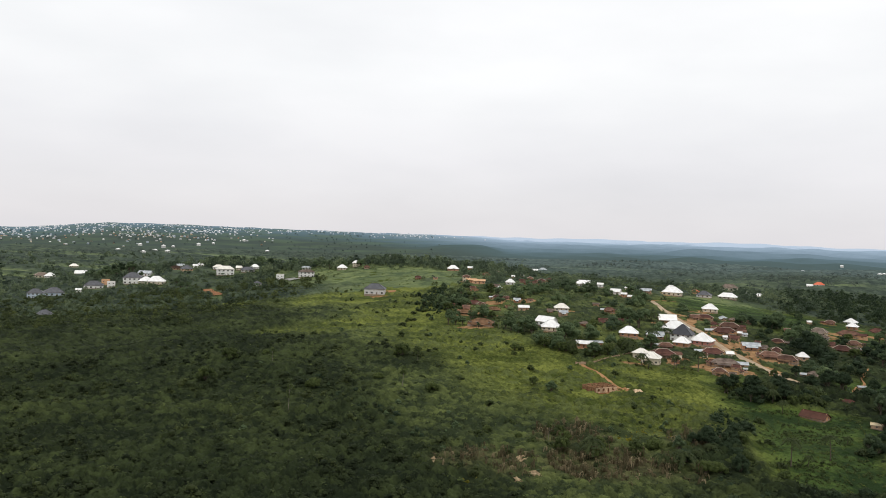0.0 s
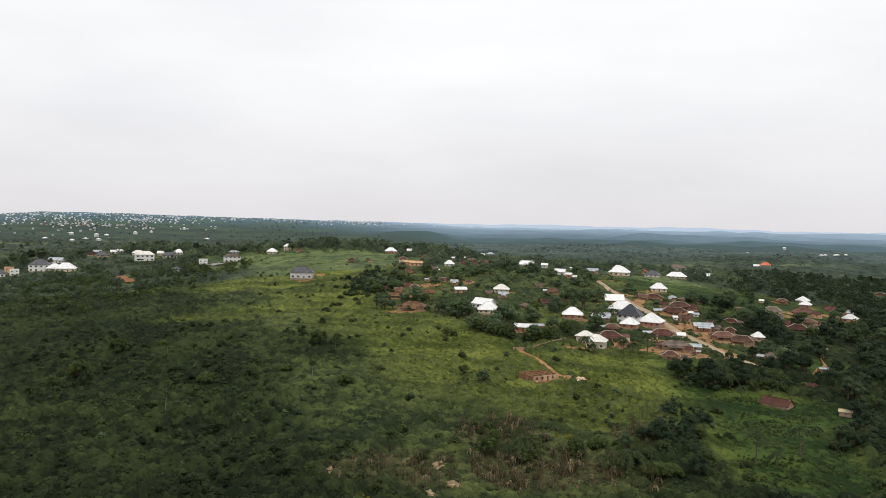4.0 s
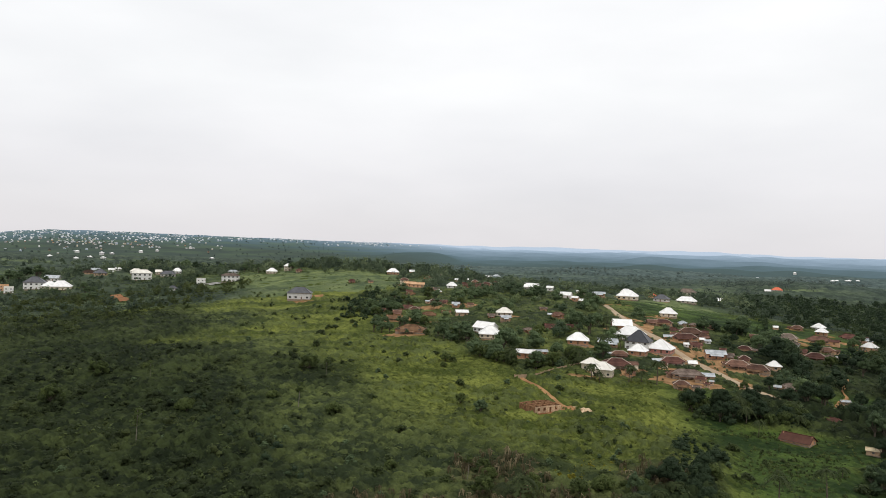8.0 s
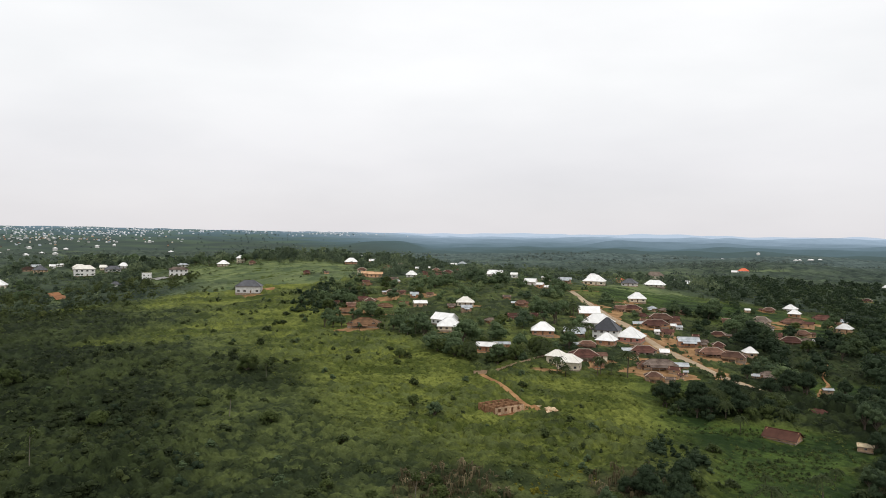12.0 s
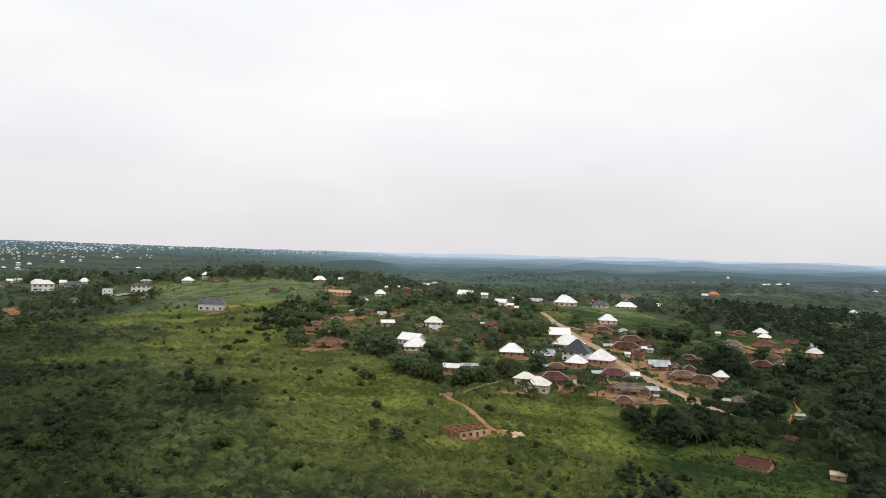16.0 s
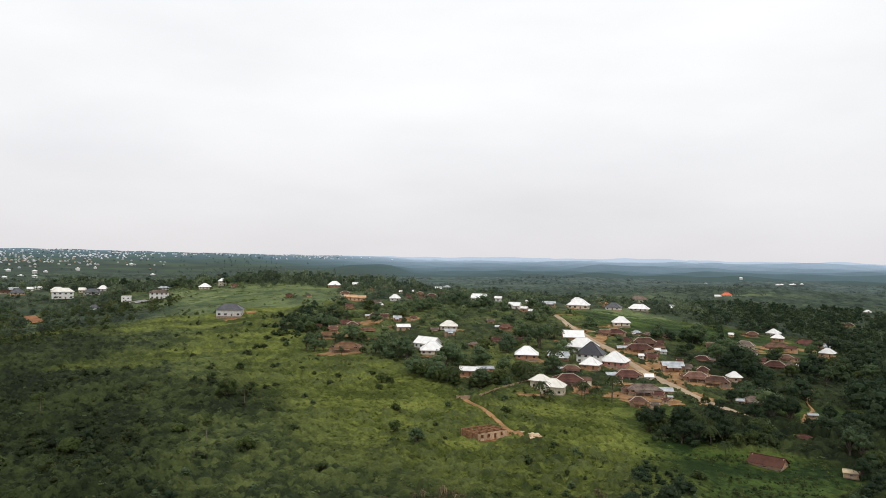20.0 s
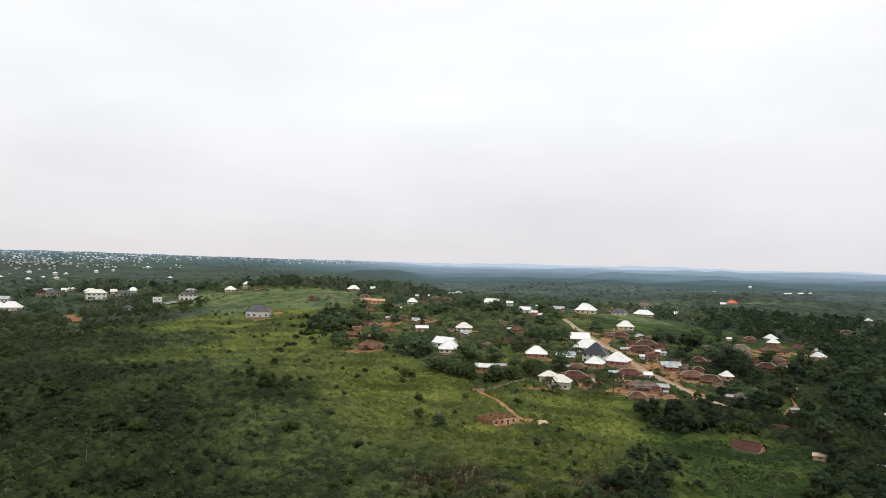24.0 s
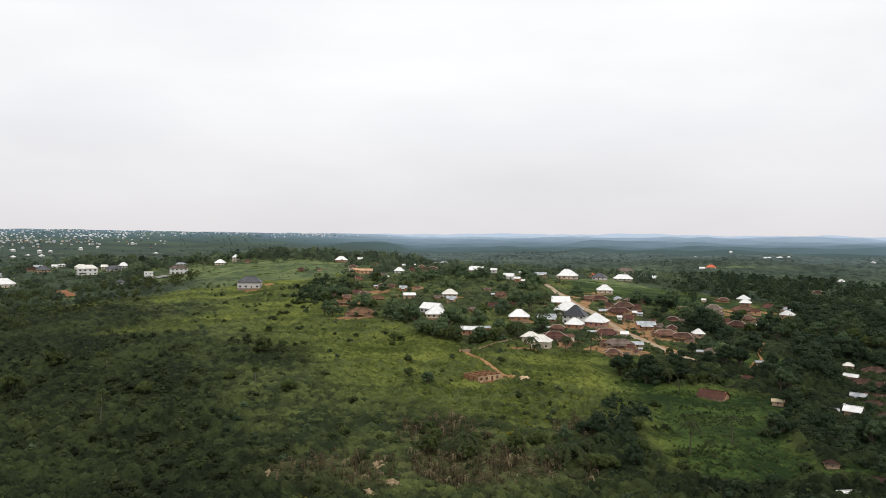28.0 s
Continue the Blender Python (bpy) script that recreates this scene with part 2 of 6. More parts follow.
def ground_material():
    """Grass and scrub, told apart by the land-cover marks that lie on the sheet, greyed far off by painted haze, with
    soil showing through.
    """
    m = bpy.data.materials.new("grass_and_scrub")
    m.use_nodes = True
    n, l = m.node_tree.nodes, m.node_tree.links
    bsdf = n["Principled BSDF"]
    bsdf.inputs["Roughness"].default_value = 0.95
    bsdf.inputs["Specular IOR Level"].default_value = 0.0
    tc = n.new("ShaderNodeTexCoord")
    out = None
    ramps = []
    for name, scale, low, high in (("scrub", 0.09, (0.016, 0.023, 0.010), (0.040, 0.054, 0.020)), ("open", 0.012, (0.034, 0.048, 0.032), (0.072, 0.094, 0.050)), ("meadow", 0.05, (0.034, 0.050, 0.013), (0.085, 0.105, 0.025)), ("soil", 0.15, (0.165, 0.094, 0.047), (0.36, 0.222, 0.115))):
        noise_a = n.new("ShaderNodeTexNoise")
        noise_a.inputs["Scale"].default_value, noise_a.inputs["Detail"].default_value, noise_a.inputs["Roughness"].default_value = scale, 9, 0.68
        l.new(tc.outputs["Object"], noise_a.inputs["Vector"])
        ramp = n.new("ShaderNodeValToRGB")
        ramp.color_ramp.elements[0].position, ramp.color_ramp.elements[0].color = 0.36, (*low, 1)
        ramp.color_ramp.elements[1].position, ramp.color_ramp.elements[1].color = 0.66, (*high, 1)
        l.new(noise_a.outputs["Fac"], ramp.inputs["Fac"])
        if out is None:
            out = ramp.outputs["Color"]
            continue
        at = n.new("ShaderNodeAttribute")
        at.attribute_name = name
        edge = n.new("ShaderNodeTexNoise")
        edge.inputs["Scale"].default_value, edge.inputs["Detail"].default_value = 0.12, 6
        l.new(tc.outputs["Object"], edge.inputs["Vector"])
        add = n.new("ShaderNodeMath")
        add.operation = "ADD"
        l.new(at.outputs["Fac"], add.inputs[0])
        l.new(edge.outputs["Fac"], add.inputs[1])
        step = n.new("ShaderNodeMapRange")
        step.inputs["From Min"].default_value, step.inputs["From Max"].default_value = 0.85, 1.2
        l.new(add.outputs["Value"], step.inputs["Value"])
        mix = n.new("ShaderNodeMix")
        mix.data_type = "RGBA"
        l.new(step.outputs["Result"], mix.inputs["Factor"])
        l.new(out, mix.inputs["A"])
        l.new(ramp.outputs["Color"], mix.inputs["B"])
        out = mix.outputs["Result"]
    l.new(out, bsdf.inputs["Base Color"])
    b = n.new("ShaderNodeBump")
    b.inputs["Strength"].default_value, b.inputs["Distance"].default_value = 0.8, 0.8
    rough_n = n.new("ShaderNodeTexNoise")
    rough_n.inputs["Scale"].default_value, rough_n.inputs["Detail"].default_value = 0.7, 6
    l.new(tc.outputs["Object"], rough_n.inputs["Vector"])
    l.new(rough_n.outputs["Fac"], b.inputs["Height"])
    l.new(b.outputs["Normal"], bsdf.inputs["Normal"])
    return m


def canopy_material(name, kinds):
    """Leafy cover: ramps for each kind of growth and for painted haze, mixed by the marks on the mesh, with leaf-sized
    mottling and relief.
    """
    m = bpy.data.materials.new(name)
    m.use_nodes = True
    n, l = m.node_tree.nodes, m.node_tree.links
    bsdf = n["Principled BSDF"]
    bsdf.inputs["Roughness"].default_value = 0.85
    bsdf.inputs["Specular IOR Level"].default_value = 0.05
    tc = n.new("ShaderNodeTexCoord")
    tint = n.new("ShaderNodeAttribute")
    tint.attribute_name = "tint"
    out = None
    for kind, low, high, scale in kinds:
        patch = n.new("ShaderNodeTexNoise")
        patch.inputs["Scale"].default_value, patch.inputs["Detail"].default_value = scale, 6
        l.new(tc.outputs["Object"], patch.inputs["Vector"])
        both = n.new("ShaderNodeMath")
        both.operation = "ADD"
        l.new(tint.outputs["Fac"], both.inputs[0])
        l.new(patch.outputs["Fac"], both.inputs[1])
        ramp = n.new("ShaderNodeValToRGB")
        ramp.color_ramp.elements[0].position, ramp.color_ramp.elements[0].color = 0.55, (*low, 1)
        ramp.color_ramp.elements[1].position, ramp.color_ramp.elements[1].color = 1.0, (*high, 1)
        half = n.new("ShaderNodeMath")
        half.operation = "MULTIPLY"
        half.inputs[1].default_value = 0.78
        l.new(both.outputs["Value"], half.inputs[0])
        l.new(half.outputs["Value"], ramp.inputs["Fac"])
        if out is None:
            out = ramp.outputs["Color"]
            continue
        at = n.new("ShaderNodeAttribute")
        at.attribute_name = kind
        mix = n.new("ShaderNodeMix")
        mix.data_type = "RGBA"
        l.new(at.outputs["Fac"], mix.inputs["Factor"])
        l.new(out, mix.inputs["A"])
        l.new(ramp.outputs["Color"], mix.inputs["B"])
        out = mix.outputs["Result"]
    fine = n.new("ShaderNodeTexNoise")
    fine.inputs["Scale"].default_value, fine.inputs["Detail"].default_value, fine.inputs["Roughness"].default_value = 1.1, 6, 0.75
    l.new(tc.outputs["Object"], fine.inputs["Vector"])
    span = n.new("ShaderNodeMapRange")
    span.inputs["From Min"].default_value, span.inputs["From Max"].default_value = 0.3, 0.7
    span.inputs["To Min"].default_value, span.inputs["To Max"].default_value = 0.66, 1.34
    l.new(fine.outputs["Fac"], span.inputs["Value"])
    hsv = n.new("ShaderNodeHueSaturation")
    l.new(span.outputs["Result"], hsv.inputs["Value"])
    l.new(out, hsv.inputs["Color"])
    l.new(hsv.outputs["Color"], bsdf.inputs["Base Color"])
    b = n.new("ShaderNodeBump")
    b.inputs["Strength"].default_value, b.inputs["Distance"].default_value = 0.9, 0.5
    l.new(fine.outputs["Fac"], b.inputs["Height"])
    l.new(b.outputs["Normal"], bsdf.inputs["Normal"])
    return m


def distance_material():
    """Far wooded hills, haze painted into the colour: bluer and paler with distance from the valley."""
    m = bpy.data.materials.new("hazed_hills")
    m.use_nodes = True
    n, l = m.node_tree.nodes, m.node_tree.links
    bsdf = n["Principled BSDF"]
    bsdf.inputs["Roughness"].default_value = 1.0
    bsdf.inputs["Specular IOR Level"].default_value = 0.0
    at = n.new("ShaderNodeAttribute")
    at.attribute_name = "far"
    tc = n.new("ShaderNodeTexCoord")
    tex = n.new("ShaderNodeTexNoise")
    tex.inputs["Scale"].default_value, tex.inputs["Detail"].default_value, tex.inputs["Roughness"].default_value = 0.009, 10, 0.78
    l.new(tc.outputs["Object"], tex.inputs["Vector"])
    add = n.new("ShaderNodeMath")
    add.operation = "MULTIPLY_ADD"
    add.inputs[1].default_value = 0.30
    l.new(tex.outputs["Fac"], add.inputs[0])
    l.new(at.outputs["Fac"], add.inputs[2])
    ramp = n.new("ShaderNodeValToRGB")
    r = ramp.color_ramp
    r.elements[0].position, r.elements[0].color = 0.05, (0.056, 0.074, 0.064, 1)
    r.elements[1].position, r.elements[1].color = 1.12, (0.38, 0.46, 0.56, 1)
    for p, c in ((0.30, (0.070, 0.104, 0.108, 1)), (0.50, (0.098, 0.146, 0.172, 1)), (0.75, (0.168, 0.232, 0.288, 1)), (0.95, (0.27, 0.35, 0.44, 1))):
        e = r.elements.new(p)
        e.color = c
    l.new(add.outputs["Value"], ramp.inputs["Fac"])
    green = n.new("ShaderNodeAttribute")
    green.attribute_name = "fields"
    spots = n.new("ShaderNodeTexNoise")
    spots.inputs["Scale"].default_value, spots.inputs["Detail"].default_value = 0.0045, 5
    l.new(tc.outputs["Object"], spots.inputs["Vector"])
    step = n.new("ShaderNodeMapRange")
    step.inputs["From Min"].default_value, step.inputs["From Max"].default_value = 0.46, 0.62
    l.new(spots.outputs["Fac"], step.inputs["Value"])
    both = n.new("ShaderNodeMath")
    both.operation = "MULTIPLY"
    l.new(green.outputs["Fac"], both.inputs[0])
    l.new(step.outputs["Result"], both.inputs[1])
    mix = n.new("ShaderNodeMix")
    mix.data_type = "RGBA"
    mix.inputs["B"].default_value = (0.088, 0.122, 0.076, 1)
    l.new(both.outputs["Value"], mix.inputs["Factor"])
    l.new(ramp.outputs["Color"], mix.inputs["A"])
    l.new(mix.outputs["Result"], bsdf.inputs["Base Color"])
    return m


# ---- the lie of the land ----
MOUNDS = [
    (0, 385, 130, 5.7),
    (70, 550, 150, 12.2),
    (-175, 605, 150, 11.0),
    (-350, 795, 185, 8.5),
    (-560, 700, 185, -0.6),
    (175, 500, 140, -4.1),
    (35, 315, 90, -0.1),
    (-290, 465, 150, -3.5),
    (290, 560, 175, -0.0),
    (0, 725, 235, 15.8),
    (-175, 935, 305, 11.8),
    (350, 935, 350, 4.9),
    (760, 1865, 700, -1.7),
    (-815, 1165, 350, 0.0),
    (-270, 800, 90, 13.0),
    (-520, 800, 90, 18.0),
    (430, 1300, 170, 24.0),
]


def height(x, y):
    """Ground level: a valley floor, soft rises, and the slow climb to the far plateau."""
    x, y = np.asarray(x, float), np.asarray(y, float)
    near = np.clip((900 - np.hypot(x, y)) / 300, 0, 1)
    z = 6.5 + near * (0.9 * np.sin(x / 15 + 0.8 * np.sin(y / 29)) * np.sin(y / 19 + 0.7 * np.sin(x / 33)) + 0.5 * np.sin(x / 8.1 - y / 13.0))
    for cx, cy, radius, rise in MOUNDS:
        z = z + rise * np.exp(-((x - cx) ** 2 + (y - cy) ** 2) / (2 * radius**2))
    r, a = np.hypot(x, y + 60), np.arctan2(x, y + 60)
    rolling = np.clip((a + 0.10) / 0.14, 0, 1) * np.clip((r - 1450) / 300, 0, 1)
    z = z + rolling * (7 + 7 * np.sin(y / 92 + 1.5 * np.sin(x / 240 + 1)) * np.sin(x / 210 + y / 330) + 5 * np.sin(y / 58 - x / 140 + 1.2 * np.sin(x / 120)) * np.sin(x / 170 - 0.7))
    s = np.clip((r - 2600) / 2200, 0, 1)
    return z + 76 * s * s * (1.6 - 0.6 * s)


def blob(x, y, cx, cy, rx, ry, turn=0.0):
    """1 inside an ellipse, falling to 0 outside it."""
    c, s = math.cos(radians(turn)), math.sin(radians(turn))
    u, v = (x - cx) * c + (y - cy) * s, -(x - cx) * s + (y - cy) * c
    return np.clip(1.6 - np.sqrt((u / rx) ** 2 + (v / ry) ** 2), 0, 1)


def meadow_cover(x, y):
    """Where grass is open."""
    m = np.zeros_like(np.asarray(x, float))
    for e in ((-90, 420, 60, 110, 24), (-45, 320, 40, 75, 22), (5, 262, 52, 42, 0), (35, 300, 34, 30, 0), (-185, 412, 40, 22, 35), (-190, 560, 60, 55, 0), (-230, 660, 70, 42, 20), (74, 200, 17, 34, -12), (84, 242, 22, 15, -10), (74, 170, 19, 10, 20), (104, 166, 7, 6, 0), (140, 322, 14, 14, 0), (12, 229, 18, 16, 0), (95, 560, 40, 50, 0), (150, 520, 60, 35, 0), (170, 470, 40, 22, 0), (123, 322, 5, 12, -20), (-130, 560, 40, 80, 15), (-150, 470, 45, 40, 30), (-235, 520, 50, 22, 20), (-226, 388, 22, 10, 30), (-332, 506, 22, 11, 35), (-396, 548, 22, 9, 30)):
        m = np.maximum(m, blob(x, y, *e))
    village_edge = np.clip((y - 312 + 1.35 * (x + 20)) / 16, 0, 1) * (x > -150) * (x < -12) * (y < 640) * np.clip((x + 150) / 20, 0, 1)
    return m * (1 - 0.9 * village_edge)


def soil_cover(x, y):
    """Where red earth lies bare."""
    m = np.zeros_like(np.asarray(x, float))
    for e in ((-5, 268, 9, 8, 40), (11, 265, 4, 5, 30), (-452, 640, 24, 6, -40), (66, 505, 14, 6, 0), (60, 462, 4, 22, -10), (86, 378, 6, 9, -12), (96, 362, 16, 7, 0), (30, 548, 26, 3, 0), (-176, 580, 12, 3, 0), (118, 303, 5, 3, -20), (-60, 610, 16, 4, 0), (-84, 440, 9, 5, 0), (72, 340, 12, 4, 0), (-205, 531, 17, 4, 5), (42, 590, 22, 5, 10), (52, 478, 9, 6, 0), (80, 436, 10, 12, 0), (82, 398, 9, 10, 0), (98, 376, 14, 7, 0), (60, 352, 10, 7, 0), (66, 322, 15, 6, 0), (38, 344, 8, 5, 0), (-98, 488, 20, 14, 0), (-66, 500, 12, 8, 0), (-128, 606, 18, 8, 0), (-92, 398, 16, 5, 0), (-100, 450, 14, 7, 0), (12, 322, 9, 4, 0), (150, 432, 10, 5, 0), (196, 508, 14, 6, -20)):
        m = np.maximum(m, blob(x, y, *e))
    return m


def yard_soil(x, y):
    """Trodden earth round the village houses."""
    m = soil_cover(x, y)
    for i, (px, py) in enumerate(ROAD_LINE[1:10]):
        m = np.maximum(m, 0.8 * blob(x, y, px + 3 * math.sin(i * 2.1), py, 7, 14, 15))
    for i, (hx, hy, size) in enumerate(HOUSES):
        if 290 < hy < 640 and hx > -150 and i % 5 != 1:
            a = i * 2.4
            near = (np.abs(x - hx) < size * 2) & (np.abs(y - hy) < size * 2)
            m[near] = np.maximum(m[near], 0.92 * blob(x[near], y[near], hx + size * 0.35 * math.cos(a), hy - size * 0.3, size * (0.70 + 0.3 * math.sin(i * 1.7)), size * 0.56))
    return m


def set_values(me, name, values):
    me.attributes.new(name, "FLOAT", "POINT").data.foreach_set("value", np.asarray(values, np.float32))


def sheet(name, azimuths, radii, level, mat):
    """A ground sheet on rings round the valley's near end, closed round or open."""
    a, r = np.meshgrid(np.radians(azimuths), radii)
    x, y = r * np.sin(a), -60 + r * np.cos(a)
    z = level(x, y, r)
    verts = np.stack([x, y, z], -1).reshape(-1, 3)
    nr, na = len(radii), len(azimuths)
    i = np.arange(nr - 1)[:, None] * na + np.arange(na - 1)[None, :]
    faces = np.stack([i, i + na, i + na + 1, i + 1], -1).reshape(-1, 4)
    me = bpy.data.meshes.new(name)
    me.vertices.add(len(verts))
    me.vertices.foreach_set("co", verts.ravel())
    me.loops.add(faces.size)
    me.loops.foreach_set("vertex_index", faces[:, ::-1].ravel())
    me.polygons.add(len(faces))
    me.polygons.foreach_set("loop_start", np.arange(len(faces)) * 4)
    me.update(calc_edges=True)
    me.polygons.foreach_set("use_smooth", np.ones(len(faces), bool))
    me.materials.append(mat)
    return new(name, me), x.ravel(), y.ravel()


az = np.concatenate([np.arange(-180, -60, 6.0), np.arange(-60, 46, 0.4), np.arange(46, 180.1, 6.0)])
az[-1] = 180.0
rings = np.concatenate([[0.5, 15, 35], np.geomspace(60, 4850, 230)])
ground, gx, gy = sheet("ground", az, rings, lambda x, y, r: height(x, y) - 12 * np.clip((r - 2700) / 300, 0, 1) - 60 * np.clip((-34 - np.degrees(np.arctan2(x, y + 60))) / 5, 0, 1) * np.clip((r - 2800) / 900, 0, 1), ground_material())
set_values(ground.data, "meadow", meadow_cover(gx, gy) * (np.hypot(gx, gy) < 900))
# Haze in the ground colour: greyer and lighter from 700 m outward.
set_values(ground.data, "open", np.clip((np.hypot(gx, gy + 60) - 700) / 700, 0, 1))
tagged(ground, "rolling green valley floor of grass and scrub", "ground", kind="structure")


def ridges(x, y, r):
    """Low wooded ridges, one behind the other, up to the skyline."""
    a = np.degrees(np.arctan2(x, y + 60))
    z = height(x, y)
    right = np.clip((a + 10) / 12, 0, 1)
    for k, (r0, amp, wide) in enumerate(((2780, 11, 80), (3020, 12, 90), (3300, 14, 100), (3600, 13, 100), (3950, 11, 110), (4350, 8, 130))):
        bend = r0 + 120 * np.sin(np.radians(a) * 5 + k * 2.1)
        crest = np.clip(0.5 + 0.55 * np.sin(np.radians(a) * 8 + k * 2.3) + 0.25 * np.sin(np.radians(a) * 23 + k) + 0.1 * np.sin(np.radians(a) * 61 + 2 * k), 0, 1.4)
        z = z + amp * crest * np.exp(-((r - bend) / wide) ** 2) * (0.25 + 0.75 * right)
    z = z + 26 * np.exp(-(((a + 10.2) / 2.6) ** 4)) * np.exp(-((r - 3300) / 260) ** 2)
    z = z + (10 * np.clip((-18 - a) / 14, 0, 1) - 44 * np.clip((-36.5 - a) / 5, 0, 1)) * np.clip((r - 3000) / 1200, 0, 1)
    z = z + 9 * np.exp(-(((a - 13.5) / 1.6) ** 2)) * np.exp(-((r - 4500) / 260) ** 2)
    return z


far_az = np.arange(-62, 48.1, 0.3)
far_r = np.concatenate([[2590], np.geomspace(2600, 4845, 110)])
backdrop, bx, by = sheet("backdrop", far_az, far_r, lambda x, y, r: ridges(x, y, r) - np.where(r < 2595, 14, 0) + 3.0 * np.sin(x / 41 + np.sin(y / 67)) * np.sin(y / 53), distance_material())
# How much haze the hill colour takes on, growing with distance.
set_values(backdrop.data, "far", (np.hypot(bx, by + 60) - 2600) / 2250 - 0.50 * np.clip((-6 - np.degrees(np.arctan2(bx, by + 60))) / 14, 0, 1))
set_values(backdrop.data, "fields", 0.5 * np.clip((-8 - np.degrees(np.arctan2(bx, by + 60))) / 10, 0, 1))
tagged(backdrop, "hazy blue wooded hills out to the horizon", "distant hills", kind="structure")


# ---- helpers for things ----
def mesh_of(bm, name, mat):
    me = bpy.data.meshes.new(name)
    bm.to_mesh(me)
    bm.free()
    me.materials.append(mat)
    return me


def part(name, bm, mat, parent, label=""):
    ob = new(name, bm if isinstance(bm, bpy.types.Mesh) else mesh_of(bm, name, mat))
    ob.parent = parent
    return tagged(ob, label)


def box(bm, x0, y0, z0, x1, y1, z1):
    v = [bm.verts.new(p) for p in ((x0, y0, z0), (x1, y0, z0), (x1, y1, z0), (x0, y1, z0), (x0, y0, z1), (x1, y0, z1), (x1, y1, z1), (x0, y1, z1))]
    for f in ((0, 3, 2, 1), (4, 5, 6, 7), (0, 1, 5, 4), (1, 2, 6, 5), (2, 3, 7, 6), (3, 0, 4, 7)):
        bm.faces.new([v[i] for i in f])


def bar(bm, p, q, half, lift=0.0):
    """A thin square bar from p to q."""
    p, q = Vector(p), Vector(q)
    d = (q - p).normalized()
    s = d.cross(Vector((0, 0, 1))).normalized() * half
    u = s.cross(d).normalized() * half
    v = [bm.verts.new(c + a * s + b * u + Vector((0, 0, lift))) for c in (p, q) for a, b in ((-1, -1), (1, -1), (1, 1), (-1, 1))]
    for f in ((0, 1, 2, 3), (7, 6, 5, 4), (0, 4, 5, 1), (1, 5, 6, 2), (2, 6, 7, 3), (3, 7, 4, 0)):
        bm.faces.new([v[i] for i in f])


WINDOWS = {}


def window_meshes(w, h):
    key = (round(w, 1), round(h, 1))
    if key not in WINDOWS:
        bm = bmesh.new()
        for x0, x1, z0, z1 in ((-w / 2, w / 2, 0, 0.09), (-w / 2, w / 2, h - 0.09, h), (-w / 2, -w / 2 + 0.09, 0.09, h - 0.09), (w / 2 - 0.09, w / 2, 0.09, h - 0.09), (-0.04, 0.04, 0.09, h - 0.09)):
            box(bm, x0, -0.07, z0, x1, 0.0, z1)
        frame_me = mesh_of(bm, "window_frame", FRAME)
        bm = bmesh.new()
        box(bm, -w / 2 + 0.09, -0.03, 0.09, w / 2 - 0.09, 0.0, h - 0.09)
        WINDOWS[key] = frame_me, mesh_of(bm, "pane", PANE)
    return WINDOWS[key]


ROOF_WORDS = {"alu": "bright aluminium", "steel": "weathered zinc", "rust": "rusted brown sheet", "rustlight": "rust-orange sheet", "umber": "dark rusted sheet", "maroon": "dull maroon sheet", "patched": "patched rust and zinc", "brown": "plain brown sheet", "black": "charcoal black", "slate": "dark slate-grey", "greybrown": "faded grey-brown", "tan": "pale tan", "cream": "cream-painted", "red": "bright red", "orange": "ochre"}
WALL_WORDS = {"brick": "red block", "mud": "mud-rendered", "cream": "cream-painted", "white": "white-painted", "pink": "terracotta-painted", "orange": "ochre", "grey": "bare cement", "blue": "blue-grey"}
HOUSES = []


PITCH = {"alu": 0.80, "cream": 0.72, "black": 0.98, "slate": 0.72, "rustlight": 0.48, "umber": 0.55, "rust": 0.58, "maroon": 0.56, "patched": 0.5, "brown": 0.62, "greybrown": 0.74, "red": 0.72}


